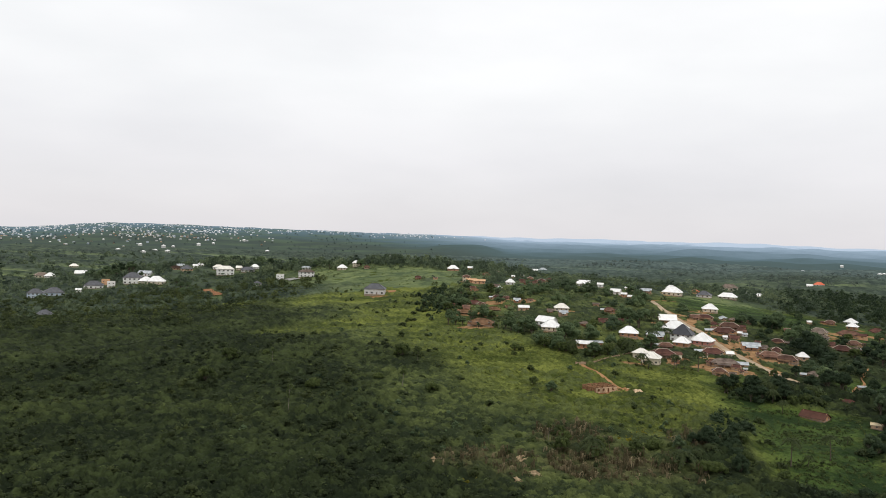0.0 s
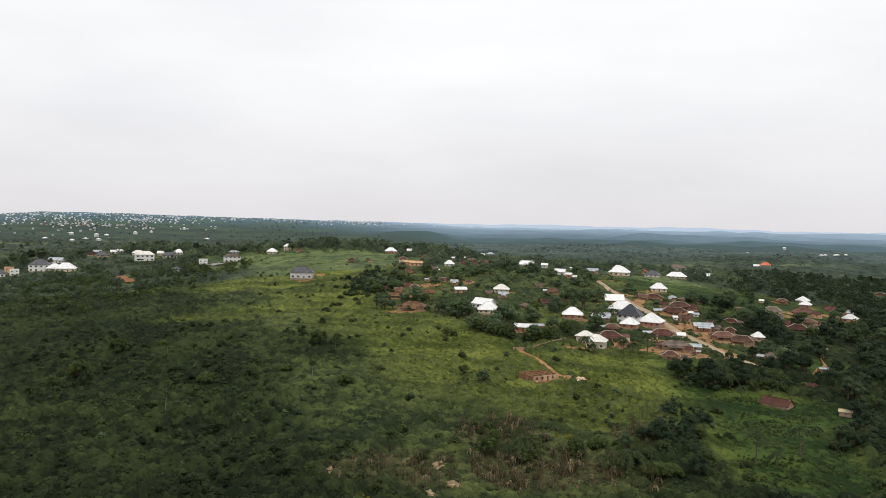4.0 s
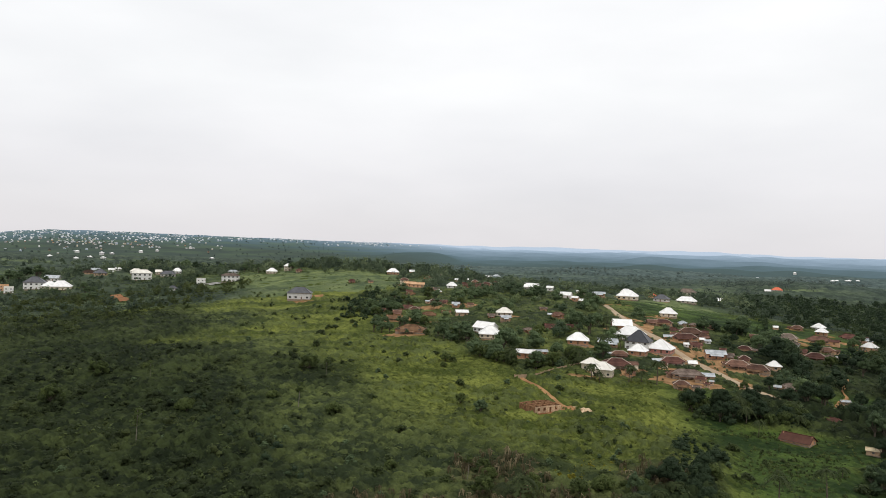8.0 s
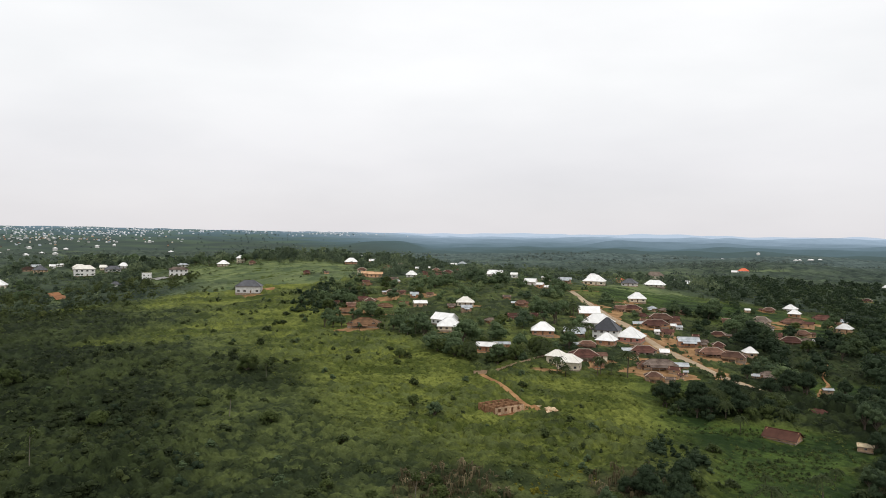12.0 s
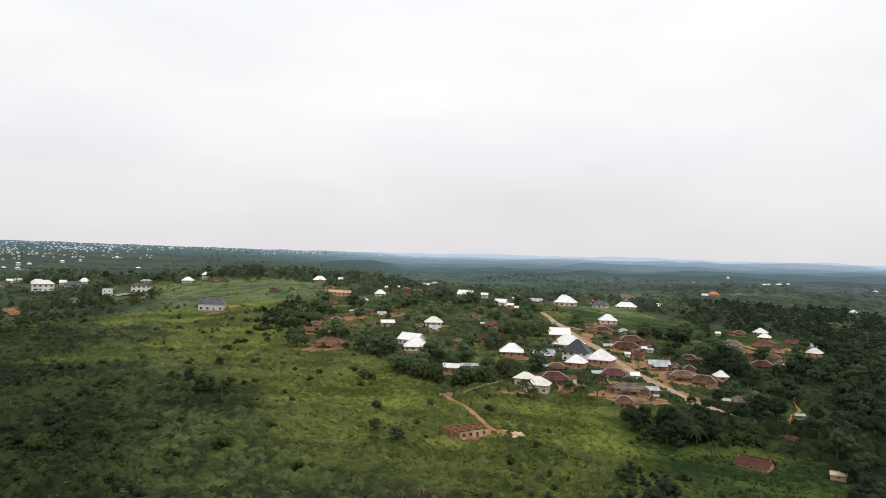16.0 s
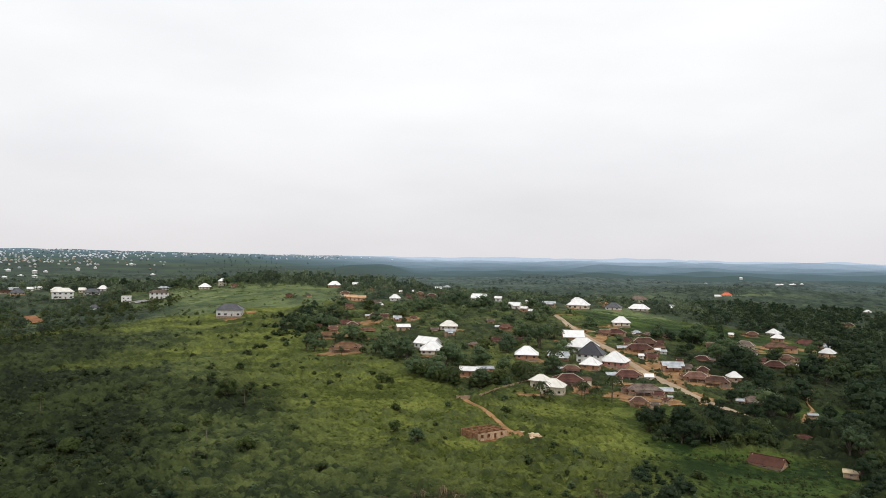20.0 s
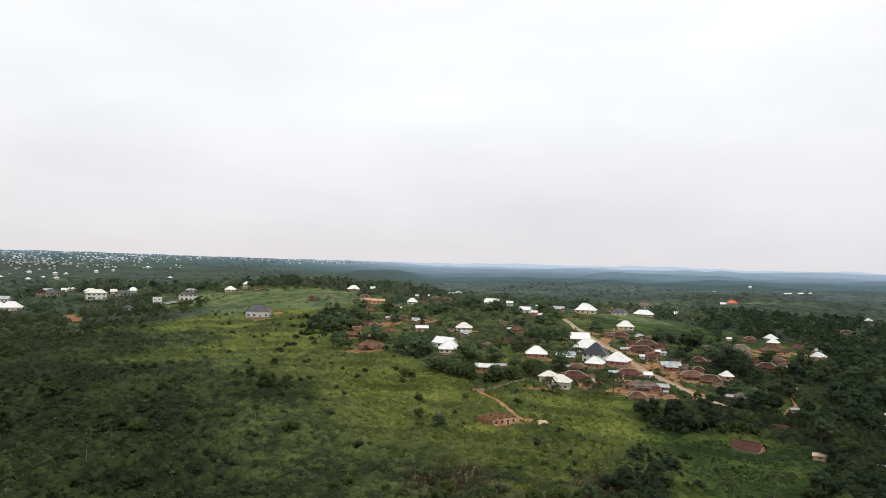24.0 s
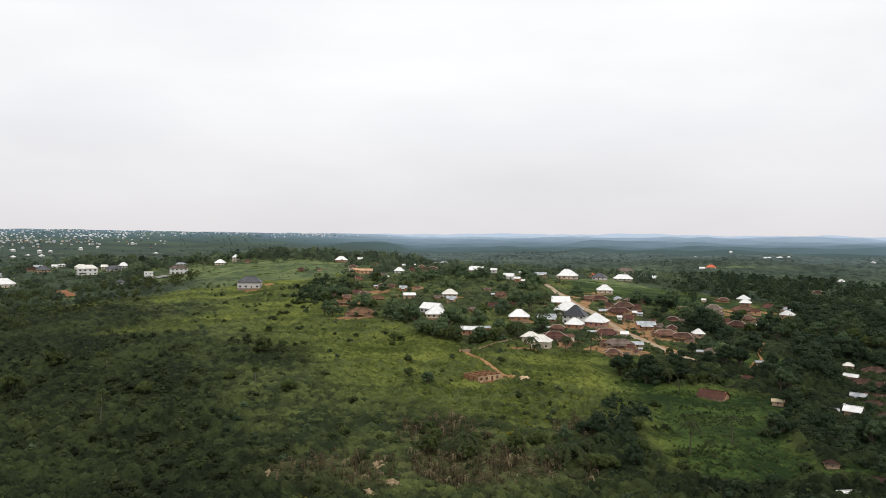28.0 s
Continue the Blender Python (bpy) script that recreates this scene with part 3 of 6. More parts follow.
def house(x, y, w, d, turn, roof, cover, wall, storeys=1, tall=0.0):
    """A village house: plinth, walls, windows, door, a hipped, gabled or flat roof with its caps."""
    old = cover in ("rust", "maroon", "patched", "greybrown")
    if old and roof == "hip" and w > 8:
        w, d = w * 1.06, d * 0.82
    z = float(min(height(x + a * w / 2, y + b * d / 2) for a in (-1, 0, 1) for b in (-1, 0, 1)))
    small = w < 5.5
    storey_h = 1.5 if cover == "brown" else 2.1 if small else 1.8 if cover == "rustlight" else 2.4 if cover in ("rust", "umber", "maroon", "patched") and storeys == 1 else 3.0 if storeys > 1 else 4.3 if cover == "cream" and y < 360 else 3.1
    storey_h *= max(1.0, min(1.6, w / 15.0))
    storey_h = tall or storey_h * (0.9 if roof == "hip" else 1.0)
    wh = storey_h * storeys
    pitch = PITCH.get(cover, 0.6)
    over = 0.35 if small else 0.6
    kind = "shed" if small else "house"
    form = {"hip": "hipped", "gable": "gabled", "parapet": "flat"}[roof]
    ob = new(kind)
    floor_z = float(height(x, y)) - 0.15
    drop = floor_z - z + 0.4
    ob.matrix_basis = pose(x, y, floor_z, 0, 0, turn)
    HOUSES.append((x, y, max(w, d)))
    tagged(ob, f"{WALL_WORDS[wall]} {'two-storey ' if storeys > 1 else ''}{kind} with a {ROOF_WORDS[cover]} {form} roof", kind, "village houses")
    iw, idp = w / 2 - over, d / 2 - over
    bm = bmesh.new()
    box(bm, -iw - 0.12, -idp - 0.12, -drop, iw + 0.12, idp + 0.12, 0.35)
    part("plinth", bm, PLINTH, ob)
    bm = bmesh.new()
    box(bm, -iw, -idp, 0.35, iw, idp, wh)
    if roof == "gable":
        rh = d * 0.5 * pitch * 0.9
        for s in (-1, 1):
            v = [bm.verts.new(p) for p in ((s * iw, -idp, wh), (s * iw, idp, wh), (s * iw, 0, wh + rh * 0.95), (s * (iw - 0.2), -idp, wh), (s * (iw - 0.2), idp, wh), (s * (iw - 0.2), 0, wh + rh * 0.95))]
            for f in ((0, 1, 2), (5, 4, 3), (0, 2, 5, 3), (1, 4, 5, 2)):
                bm.faces.new([v[i] for i in f])
    part("wall", bm, WALL[wall], ob)
    eave = wh - 0.30
    if roof == "parapet":
        bm = bmesh.new()
        box(bm, -iw + 0.2, -idp + 0.2, wh, iw - 0.2, idp - 0.2, wh + 0.12)
        part("roof", bm, COVER[cover], ob)
        bm = bmesh.new()
        for q in ((-iw, -idp, iw, -idp + 0.2), (-iw, idp - 0.2, iw, idp), (-iw, -idp + 0.2, -iw + 0.2, idp - 0.2), (iw - 0.2, -idp + 0.2, iw, idp - 0.2)):
            box(bm, q[0], q[1], wh, q[2], q[3], wh + 0.7)
        part("parapet", bm, WALL[wall], ob)
    else:
        a, b = w / 2, d / 2
        if roof == "hip":
            long_x = a >= b
            run = abs(a - b)
            rh = min(a, b) * pitch
            if run < 0.8:
                run = 0.5
            ends = ((-run, 0), (run, 0)) if long_x else ((0, -run), (0, run))
        else:
            rh = b * pitch * 0.9
            ends = ((-a, 0), (a, 0))
        corners = ((-a, -b), (a, -b), (a, b), (-a, b))
        bm = bmesh.new()
        tops, lows = [], []
        for h, store in ((0.14, tops), (0.0, lows)):
            store += [bm.verts.new((cx, cy, eave + h)) for cx, cy in corners]
            store += [bm.verts.new((ex, ey, eave + h + rh)) for ex, ey in ends]
        if roof == "hip" and a < b:
            faces = ((0, 1, 4), (1, 2, 5, 4), (2, 3, 5), (3, 0, 4, 5))
        else:
            faces = ((0, 1, 5, 4), (1, 2, 5), (2, 3, 4, 5), (3, 0, 4))
        if roof == "gable":
            faces = (faces[0], faces[2])
        for f in faces:
            bm.faces.new([tops[i] for i in f])
            bm.faces.new([lows[i] for i in reversed(f)])
        for i in range(4):
            if roof == "gable" and i in (1, 3):
                k, e = i, 5 if i == 1 else 4
                n = (i + 1) % 4
                for p, q in ((k, e), (e, n)):
                    bm.faces.new([tops[q], tops[p], lows[p], lows[q]])
            else:
                n = (i + 1) % 4
                bm.faces.new([tops[n], tops[i], lows[i], lows[n]])
        part("roof", bm, COVER[cover], ob)
        bm = bmesh.new()
        caps = [(ends[0], ends[1], rh, rh)]
        if roof == "hip":
            for i, (cx, cy) in enumerate(corners):
                e = min(ends, key=lambda q: (q[0] - cx) ** 2 + (q[1] - cy) ** 2)
                caps.append(((cx, cy), e, 0.0, rh))
        cap_mat = CAP_PALE if cover in ("rust", "maroon", "greybrown") and not small and int(x * 7 + y) % 5 < 3 else COVER[cover]
        for p, q, hp, hq in caps:
            bar(bm, (*p, eave + 0.14 + hp), (*q, eave + 0.14 + hq), 0.13, 0.02)
        part("ridge_cap", bm, cap_mat, ob)
        for i in range(4):
            if roof == "gable" and i in (1, 3):
                continue
            p, q = corners[i], corners[(i + 1) % 4]
            bm = bmesh.new()
            bar(bm, (p[0] * 0.985, p[1] * 0.985, eave - 0.06), (q[0] * 0.985, q[1] * 0.985, eave - 0.06), 0.07)
            part("fascia", bm, FASCIA if cover != "alu" else CAP_PALE, ob)
    if roof != "parapet" and not small and cover in ("rust", "maroon", "patched", "steel", "rustlight", "umber", "greybrown") and y < 700 and storeys == 1:
        bm = bmesh.new()
        span, out_y = iw * (0.55 + 0.3 * ((x * 7 + y) % 3) / 2), -d / 2 - 2.2
        low_z, top_z, shift = eave - 0.75, eave + 0.05, iw * 0.12 * ((x + y) % 3 - 1)
        v = [bm.verts.new((shift + px * span, py, pz + h)) for h in (0.0, 0.10) for px, py, pz in ((-1, out_y, low_z), (1, out_y, low_z), (1, -d / 2 + 0.5, top_z), (-1, -d / 2 + 0.5, top_z))]
        for f in ((3, 2, 1, 0), (4, 5, 6, 7), (0, 1, 5, 4), (1, 2, 6, 5), (2, 3, 7, 6), (3, 0, 4, 7)):
            bm.faces.new([v[i] for i in f])
        part("verandah_roof", bm, COVER["rustlight" if (x + 2 * y) % 4 == 1 else cover], ob)
        for px in (-0.92, 0.0, 0.92):
            bm = bmesh.new()
            box(bm, shift + px * span - 0.12, out_y + 0.2, -drop, shift + px * span + 0.12, out_y + 0.44, low_z + 0.06)
            part("post", bm, WALL[wall], ob)
    if old and w > 8 and y < 700 and storeys == 1:
        side = 1 if int(x + y) % 2 else -1
        wing_w, wing_d, wing_h = w * 0.36, d * 0.62, wh - 0.55
        mid, back = side * (iw + wing_w * 0.42), d * 0.12 * (int(x * 3) % 3 - 1)
        bm = bmesh.new()
        box(bm, mid - wing_w / 2, back - wing_d / 2, -drop, mid + wing_w / 2, back + wing_d / 2, wing_h)
        part("wing_wall", bm, WALL[wall], ob)
        bm = bmesh.new()
        e, f, rise = wing_w / 2 + 0.35, wing_d / 2 + 0.4, wing_d * 0.26
        v = [bm.verts.new((mid + px * e, back + py * f, wing_h + pz * rise + h)) for h in (0.0, 0.12) for px, py, pz in ((-1, -1, 0), (1, -1, 0), (1, 0, 1), (-1, 0, 1), (1, 1, 0), (-1, 1, 0))]
        for q in ((6, 7, 8, 9), (9, 8, 10, 11), (3, 2, 1, 0), (5, 4, 2, 3), (0, 1, 7, 6), (4, 5, 11, 10), (1, 2, 8, 7), (2, 4, 10, 8), (0, 6, 9, 3), (3, 9, 11, 5)):
            bm.faces.new([v[i] for i in q])
        part("wing_roof", bm, COVER[("rust", "patched", "maroon", "steel")[int(x + 2 * y) % 4]], ob)
        bm = bmesh.new()
        box(bm, mid - 0.4, back - wing_d / 2 - 0.05, 0.2, mid + 0.4, back - wing_d / 2, min(1.9, wing_h - 0.1))
        part("wing_door", bm, DOOR, ob)
    grow = max(1.0, min(1.8, w / 13.5))
    win_w, win_h = (0.8, 0.7) if small or cover == "brown" else (1.3 * grow, 1.1 * grow)
    frame_me, pane_me = window_meshes(win_w, win_h)
    for level in range(storeys):
        sill = 0.35 + level * storey_h + (0.2 if cover == "brown" else 0.55 if small else 0.6)
        for turn_w, half, depth in ((0, iw, idp), (90, idp, iw), (180, iw, idp), (270, idp, iw)):
            count = max(1, int(half * 2 / (3.0 * grow if not small else 2.4)))
            for k in range(count):
                off = (k + 0.5) / count * 2 * half - half
                if level == 0 and turn_w == 0 and k == count // 2 and count > 1:
                    bm = bmesh.new()
                    box(bm, off - 0.45, -depth - 0.06, 0.36, off + 0.45, -depth, min(wh - 0.1, 1.95 if small else 2.25))
                    part("door", bm, DOOR, ob)
                    continue
                if small and turn_w > 90:
                    continue
                win = part("window", frame_me, FRAME, ob)
                win.matrix_basis = pose(0, 0, 0, 0, 0, turn_w) @ pose(off, -depth, sill)
                part("pane", pane_me, PANE, win)
    return ob


# ---- the village ----
house(12, 389, 12.7, 10.2, -2, "hip", "alu", "brick")
house(22, 329, 11.2, 8.9, -14, "hip", "cream", "cream")
house(17, 336, 9.1, 7.3, -28, "hip", "cream", "cream")
house(30, 347, 12.5, 10.0, 7, "hip", "maroon", "cream")
house(36, 335, 5.3, 4.3, -1, "gable", "rust", "brick")
house(46, 392, 14.2, 12.6, -19, "hip", "black", "white", 2, 2.5)
house(44, 418, 17.5, 12.3, -18, "hip", "alu", "white")
house(44, 376, 9.9, 8.9, -21, "hip", "alu", "brick")
house(58, 390, 14.0, 12.4, -22, "hip", "alu", "pink")
house(41, 443, 12.9, 10.3, 3, "gable", "alu", "brick")
house(29, 393, 12.0, 7.2, -4, "gable", "steel", "mud")
house(61, 369, 12.7, 8.9, 3, "hip", "maroon", "cream")
house(63, 336, 14.6, 10.2, -1, "hip", "patched", "mud")
house(57, 316, 7.9, 5.5, -4, "hip", "rust", "mud")
house(68, 327, 5.4, 4.3, -24, "gable", "maroon", "mud")
house(71, 367, 5.0, 4.0, 1, "gable", "alu", "cream")
house(33, 365, 8.6, 6.0, 3, "hip", "rust", "brick")
house(81, 518, 12.5, 10.0, -3, "hip", "alu", "cream")
house(71, 479, 13.1, 9.2, 2, "hip", "maroon", "mud")
house(86, 487, 5.6, 4.5, -30, "hip", "steel", "mud")
house(93, 486, 6.7, 5.3, 14, "hip", "patched", "brick")
house(84, 449, 13.1, 9.2, -3, "hip", "rust", "brick")
house(77, 427, 14.7, 8.8, -2, "hip", "maroon", "brick")
house(91, 442, 6.8, 5.4, 8, "hip", "rust", "brick")
house(88, 430, 3.6, 2.9, -2, "gable", "alu", "mud")
house(91, 429, 4.2, 3.3, -2, "gable", "steel", "white")
house(75, 409, 3.4, 2.7, -0, "gable", "alu", "white")
house(81, 411, 7.4, 5.2, 1, "gable", "maroon", "mud")
house(87, 388, 11.4, 6.8, 1, "gable", "steel", "brick")
house(94, 387, 5.8, 4.6, 0, "gable", "patched", "mud")
house(94, 369, 12.0, 8.4, -4, "hip", "rust", "brick")
house(101, 383, 6.5, 5.2, -5, "hip", "maroon", "mud")
house(103, 365, 12.9, 9.1, -24, "hip", "rust", "mud")
house(114, 374, 6.5, 6.5, 3, "hip", "alu", "mud")
house(109, 414, 8.7, 7.0, -25, "hip", "maroon", "brick")
house(111, 334, 8.5, 6.9, -23, "hip", "patched", "mud")
house(103, 329, 3.7, 3.0, -17, "gable", "steel", "mud")
house(64, 474, 7.4, 5.2, 0, "gable", "rust", "mud")
house(74, 451, 6.3, 4.4, 1, "hip", "maroon", "mud")
house(72, 432, 5.4, 4.3, -19, "gable", "rust", "brick")
house(-91, 513, 8.7, 6.2, 20, "hip", "maroon", "mud")
house(-43, 455, 5.6, 4.5, 5, "gable", "patched", "brick")
house(-36, 417, 4.0, 3.2, 15, "gable", "rust", "orange")
house(55, 356, 3.9, 3.2, 1, "gable", "maroon", "cream")
house(56, 337, 6.1, 4.9, 1, "hip", "rust", "mud")
house(69, 319, 3.1, 2.5, -22, "gable", "maroon", "mud")
house(72, 324, 2.5, 2.0, -2, "gable", "steel", "mud")
house(63, 312, 4.6, 3.2, -6, "gable", "patched", "mud")
house(88, 369, 3.6, 2.9, -3, "gable", "rust", "mud")
house(95, 406, 4.2, 3.3, -13, "gable", "maroon", "mud")
house(103, 478, 5.3, 4.3, -2, "gable", "rust", "mud")
house(8, 438, 6.0, 4.2, -1, "gable", "maroon", "mud")
house(-9, 495, 6.0, 4.2, 1, "gable", "patched", "mud")
house(-62, 498, 5.2, 3.6, 17, "gable", "rust", "mud")
house(147, 434, 5.7, 4.0, -9, "gable", "maroon", "mud")
house(129, 473, 5.6, 3.9, -15, "gable", "rust", "mud")
house(110, 278, 7.4, 4.3, -36, "hip", "maroon", "mud")
house(88, 251, 11.5, 8.0, -38, "gable", "brown", "brick", 1, 1.3)
house(110, 241, 5.0, 3.0, -21, "gable", "tan", "mud")
house(129, 318, 4.7, 2.4, 3, "gable", "steel", "mud")
house(150, 472, 11.3, 9.0, -26, "hip", "greybrown", "cream")
house(146, 452, 9.9, 7.9, -26, "hip", "patched", "white")
house(203, 573, 9.0, 8.1, -45, "hip", "alu", "white")
house(191, 531, 8.4, 6.7, -30, "hip", "alu", "brick")
house(176, 491, 14.7, 10.4, -30, "hip", "rust", "orange")
house(212, 535, 13.7, 9.6, -30, "hip", "maroon", "cream")
house(215, 513, 7.0, 5.6, -43, "hip", "steel", "mud")
house(204, 482, 9.5, 7.6, -38, "hip", "alu", "mud")
house(166, 449, 8.7, 7.0, -5, "hip", "rust", "mud")
house(152, 426, 11.0, 8.8, -20, "hip", "maroon", "mud")
house(160, 426, 7.7, 7.2, -21, "hip", "patched", "mud")
house(164, 427, 2.8, 2.2, -21, "gable", "alu", "mud")
house(180, 550, 8.1, 6.7, -18, "hip", "rust", "brick")
house(160, 534, 4.3, 3.0, 3, "gable", "alu", "mud")
house(136, 453, 5.2, 3.7, -7, "gable", "alu", "white")
house(467, 990, 10.0, 7.0, -25, "hip", "alu", "mud")
house(338, 754, 10.5, 8.5, -24, "hip", "maroon", "orange")
house(-21, 620, 13.2, 9.2, -12, "gable", "alu", "white")
house(-5, 612, 6.3, 4.4, -10, "gable", "alu", "white")
house(8, 565, 9.8, 6.9, -21, "gable", "alu", "white")
house(15, 555, 5.7, 4.0, -22, "gable", "alu", "brick")
house(20, 553, 4.5, 3.6, -12, "gable", "alu", "brick")
house(21, 602, 8.2, 6.6, -2, "hip", "alu", "cream")
house(36, 598, 11.0, 5.5, -3, "gable", "steel", "mud")
house(64, 655, 11.4, 8.0, -11, "hip", "alu", "cream")
house(62, 621, 18.2, 12.8, -14, "hip", "alu", "cream")
house(88, 665, 7.6, 6.1, 12, "hip", "red", "orange")
house(91, 622, 13.0, 10.4, -23, "hip", "slate", "white")
house(152, 849, 19.7, 13.8, -10, "hip", "greybrown", "cream", 2)
house(115, 641, 17.5, 9.5, -20, "hip", "alu", "cream", 1, 2.3)
house(170, 770, 10.7, 7.5, -24, "gable", "alu", "mud")
house(162, 797, 8.7, 6.1, -11, "gable", "alu", "white")
house(340, 1160, 16.6, 11.6, -16, "hip", "red", "white")
house(322, 1144, 9.1, 6.4, -16, "gable", "alu", "white")
house(-35, 464, 11.7, 9.3, 4, "hip", "cream", "cream")
house(-33, 444, 7.1, 5.0, 19, "gable", "steel", "mud")
house(-43, 414, 14.5, 9.6, -34, "gable", "alu", "white")
house(-39, 400, 14.0, 11.2, 6, "hip", "alu", "cream")
house(-16, 350, 10.7, 4.8, -5, "gable", "alu", "brick")
house(-9, 357, 8.8, 3.5, 13, "gable", "steel", "brick")
house(1, 467, 8.2, 6.7, -0, "hip", "rust", "brick")
house(-4, 431, 7.2, 5.1, 1, "gable", "maroon", "pink")
house(-17, 417, 7.0, 4.9, 22, "hip", "patched", "brick")
house(-88, 406, 18.5, 13.0, -2, "hip", "rustlight", "brick", 1, 1.6)
house(-108, 458, 6.5, 5.2, 13, "gable", "rust", "orange")
house(-106, 485, 11.1, 7.9, 12, "hip", "maroon", "mud")
house(-87, 464, 9.9, 5.9, 21, "hip", "rustlight", "mud")
house(-123, 480, 4.5, 3.6, 14, "gable", "rust", "brick")
house(-108, 446, 9.5, 5.5, 10, "gable", "rustlight", "orange")
house(-99, 473, 7.5, 5.5, 16, "hip", "rust", "orange")
house(-76, 472, 7.0, 4.6, 6, "gable", "rustlight", "orange")
house(-116, 546, 8.0, 5.0, 12, "hip", "rustlight", "orange")
house(-100, 577, 6.0, 4.0, 8, "gable", "patched", "orange")
house(-126, 690, 10.0, 7.0, 12, "hip", "rustlight", "orange")
house(-66, 600, 13.0, 7.5, 8, "hip", "maroon", "brick")
house(-131, 618, 11.0, 6.0, 12, "gable", "orange", "orange")
house(-64, 463, 9.2, 4.6, 20, "gable", "alu", "mud")
house(-72, 492, 6.1, 4.9, 8, "gable", "steel", "brick")
house(-83, 503, 6.8, 4.1, 29, "gable", "maroon", "mud")
house(-90, 601, 9.7, 7.8, 9, "hip", "alu", "white")
house(-95, 559, 4.8, 3.8, 10, "hip", "alu", "mud")
house(-104, 581, 5.4, 4.3, 10, "gable", "patched", "mud")
house(-171, 730, 13.7, 9.6, 13, "hip", "alu", "brick")
house(-445, 2056, 21.0, 16.0, 12, "hip", "alu", "white")
house(-137, 624, 8.3, 7.4, 12, "hip", "rust", "cream", 2)
house(-120, 600, 12.1, 6.1, 11, "gable", "orange", "orange")
house(-157, 768, 7.2, 5.7, 12, "gable", "alu", "brick")
house(-119, 556, 6.1, 4.3, 12, "gable", "maroon", "cream")
house(-122, 744, 8.5, 6.9, 9, "hip", "rust", "orange")
house(-679, 2301, 16.5, 13.2, 16, "gable", "alu", "white")
house(-612, 2161, 13.7, 11.0, 16, "gable", "alu", "white")
house(-190, 638, 7.5, 5.3, 17, "hip", "maroon", "orange")
house(-170, 630, 5.0, 3.0, 15, "gable", "patched", "orange")
house(-190, 1744, 12.1, 9.7, 6, "gable", "alu", "white")
house(-133, 1712, 21.0, 16.0, 4, "hip", "steel", "white")
house(-149, 1669, 15.4, 10.8, 5, "gable", "alu", "white")
house(-75, 651, 7.4, 6.0, 7, "hip", "rust", "brick")
house(-62, 624, 8.1, 6.6, 14, "hip", "maroon", "mud")
house(-55, 639, 6.8, 5.5, 5, "hip", "rust", "brick")
house(-80, 619, 6.7, 4.7, 7, "gable", "maroon", "mud")
house(-94, 669, 5.2, 4.1, 8, "gable", "alu", "mud")
house(-87, 686, 4.7, 3.8, 7, "gable", "alu", "mud")
house(-207, 541, 19.5, 12.6, 9, "hip", "slate", "grey", 1, 5.4)
house(-358, 671, 9.3, 7.4, 18, "parapet", "tan", "white", 2)
house(-330, 679, 17.0, 11.5, 32, "hip", "patched", "white", 2)
house(-303, 723, 11.2, 8.9, 8, "hip", "alu", "cream")
house(-293, 744, 9.1, 7.3, 22, "hip", "alu", "cream", 2)
house(-274, 727, 7.6, 7.1, 21, "hip", "rust", "mud")
house(-448, 713, 21.0, 10.5, 37, "hip", "cream", "white", 2)
house(-365, 628, 8.8, 7.1, 40, "hip", "slate", "white")
house(-515, 740, 15.2, 13.6, 35, "hip", "slate", "mud")
house(-517, 764, 7.1, 5.7, 34, "gable", "alu", "white")
house(-521, 784, 8.6, 6.9, 34, "hip", "alu", "white")
house(-360, 752, 11.9, 6.0, 36, "hip", "steel", "white")
house(-564, 629, 21.0, 13.5, 33, "hip", "slate", "white")
house(-568, 655, 10.0, 9.0, 37, "parapet", "tan", "orange", 2)
house(-547, 636, 9.7, 8.8, 36, "parapet", "tan", "white", 2)
house(-537, 661, 21.0, 16.0, 29, "hip", "slate", "white", 2)
house(-521, 663, 15.4, 12.3, 19, "hip", "alu", "cream")
house(-502, 654, 20.6, 14.4, 28, "hip", "alu", "cream")
house(-461, 430, 13.8, 11.1, 41, "hip", "slate", "orange")
house(-568, 545, 15.9, 11.1, 35, "hip", "slate", "blue", 2)
house(-569, 572, 20.0, 14.0, 46, "hip", "slate", "blue")
house(-785, 810, 18.1, 12.7, 50, "hip", "greybrown", "cream")
house(-773, 813, 14.6, 11.7, 30, "hip", "alu", "white")
house(-773, 878, 17.4, 12.2, 30, "gable", "alu", "cream")
house(-557, 716, 16.2, 11.3, 14, "gable", "steel", "white")
house(-938, 1072, 16.0, 11.2, 38, "hip", "cream", "cream")
house(-557, 595, 6.8, 5.4, 38, "gable", "alu", "white")
house(-478, 752, 14.5, 9.0, 30, "hip", "cream", "white")
house(-447, 750, 11.0, 8.0, 24, "gable", "cream", "cream")
house(-434, 764, 12.0, 9.5, 26, "hip", "alu", "white")
house(-430, 736, 17.0, 10.0, 28, "hip", "slate", "grey")
house(-552, 786, 10.5, 9.0, 50, "gable", "steel", "grey")
house(-540, 756, 16.0, 11.0, 34, "hip", "umber", "mud")
house(134, 231, 6.8, 5.0, -38, "gable", "alu", "mud")
house(129, 235, 3.4, 2.6, -20, "gable", "steel", "mud")
house(137, 244, 2.0, 1.2, 16, "gable", "alu", "mud")
house(148, 244, 9.5, 6.6, -22, "hip", "umber", "mud")
house(143, 225, 6.5, 4.6, -14, "hip", "umber", "mud")
house(162, 294, 6.6, 3.3, -40, "gable", "alu", "mud")
house(159, 297, 3.0, 1.8, -24, "gable", "alu", "mud")
house(172, 319, 5.2, 4.1, -24, "hip", "cream", "mud")
house(165, 288, 11.3, 7.9, -15, "hip", "umber", "mud")
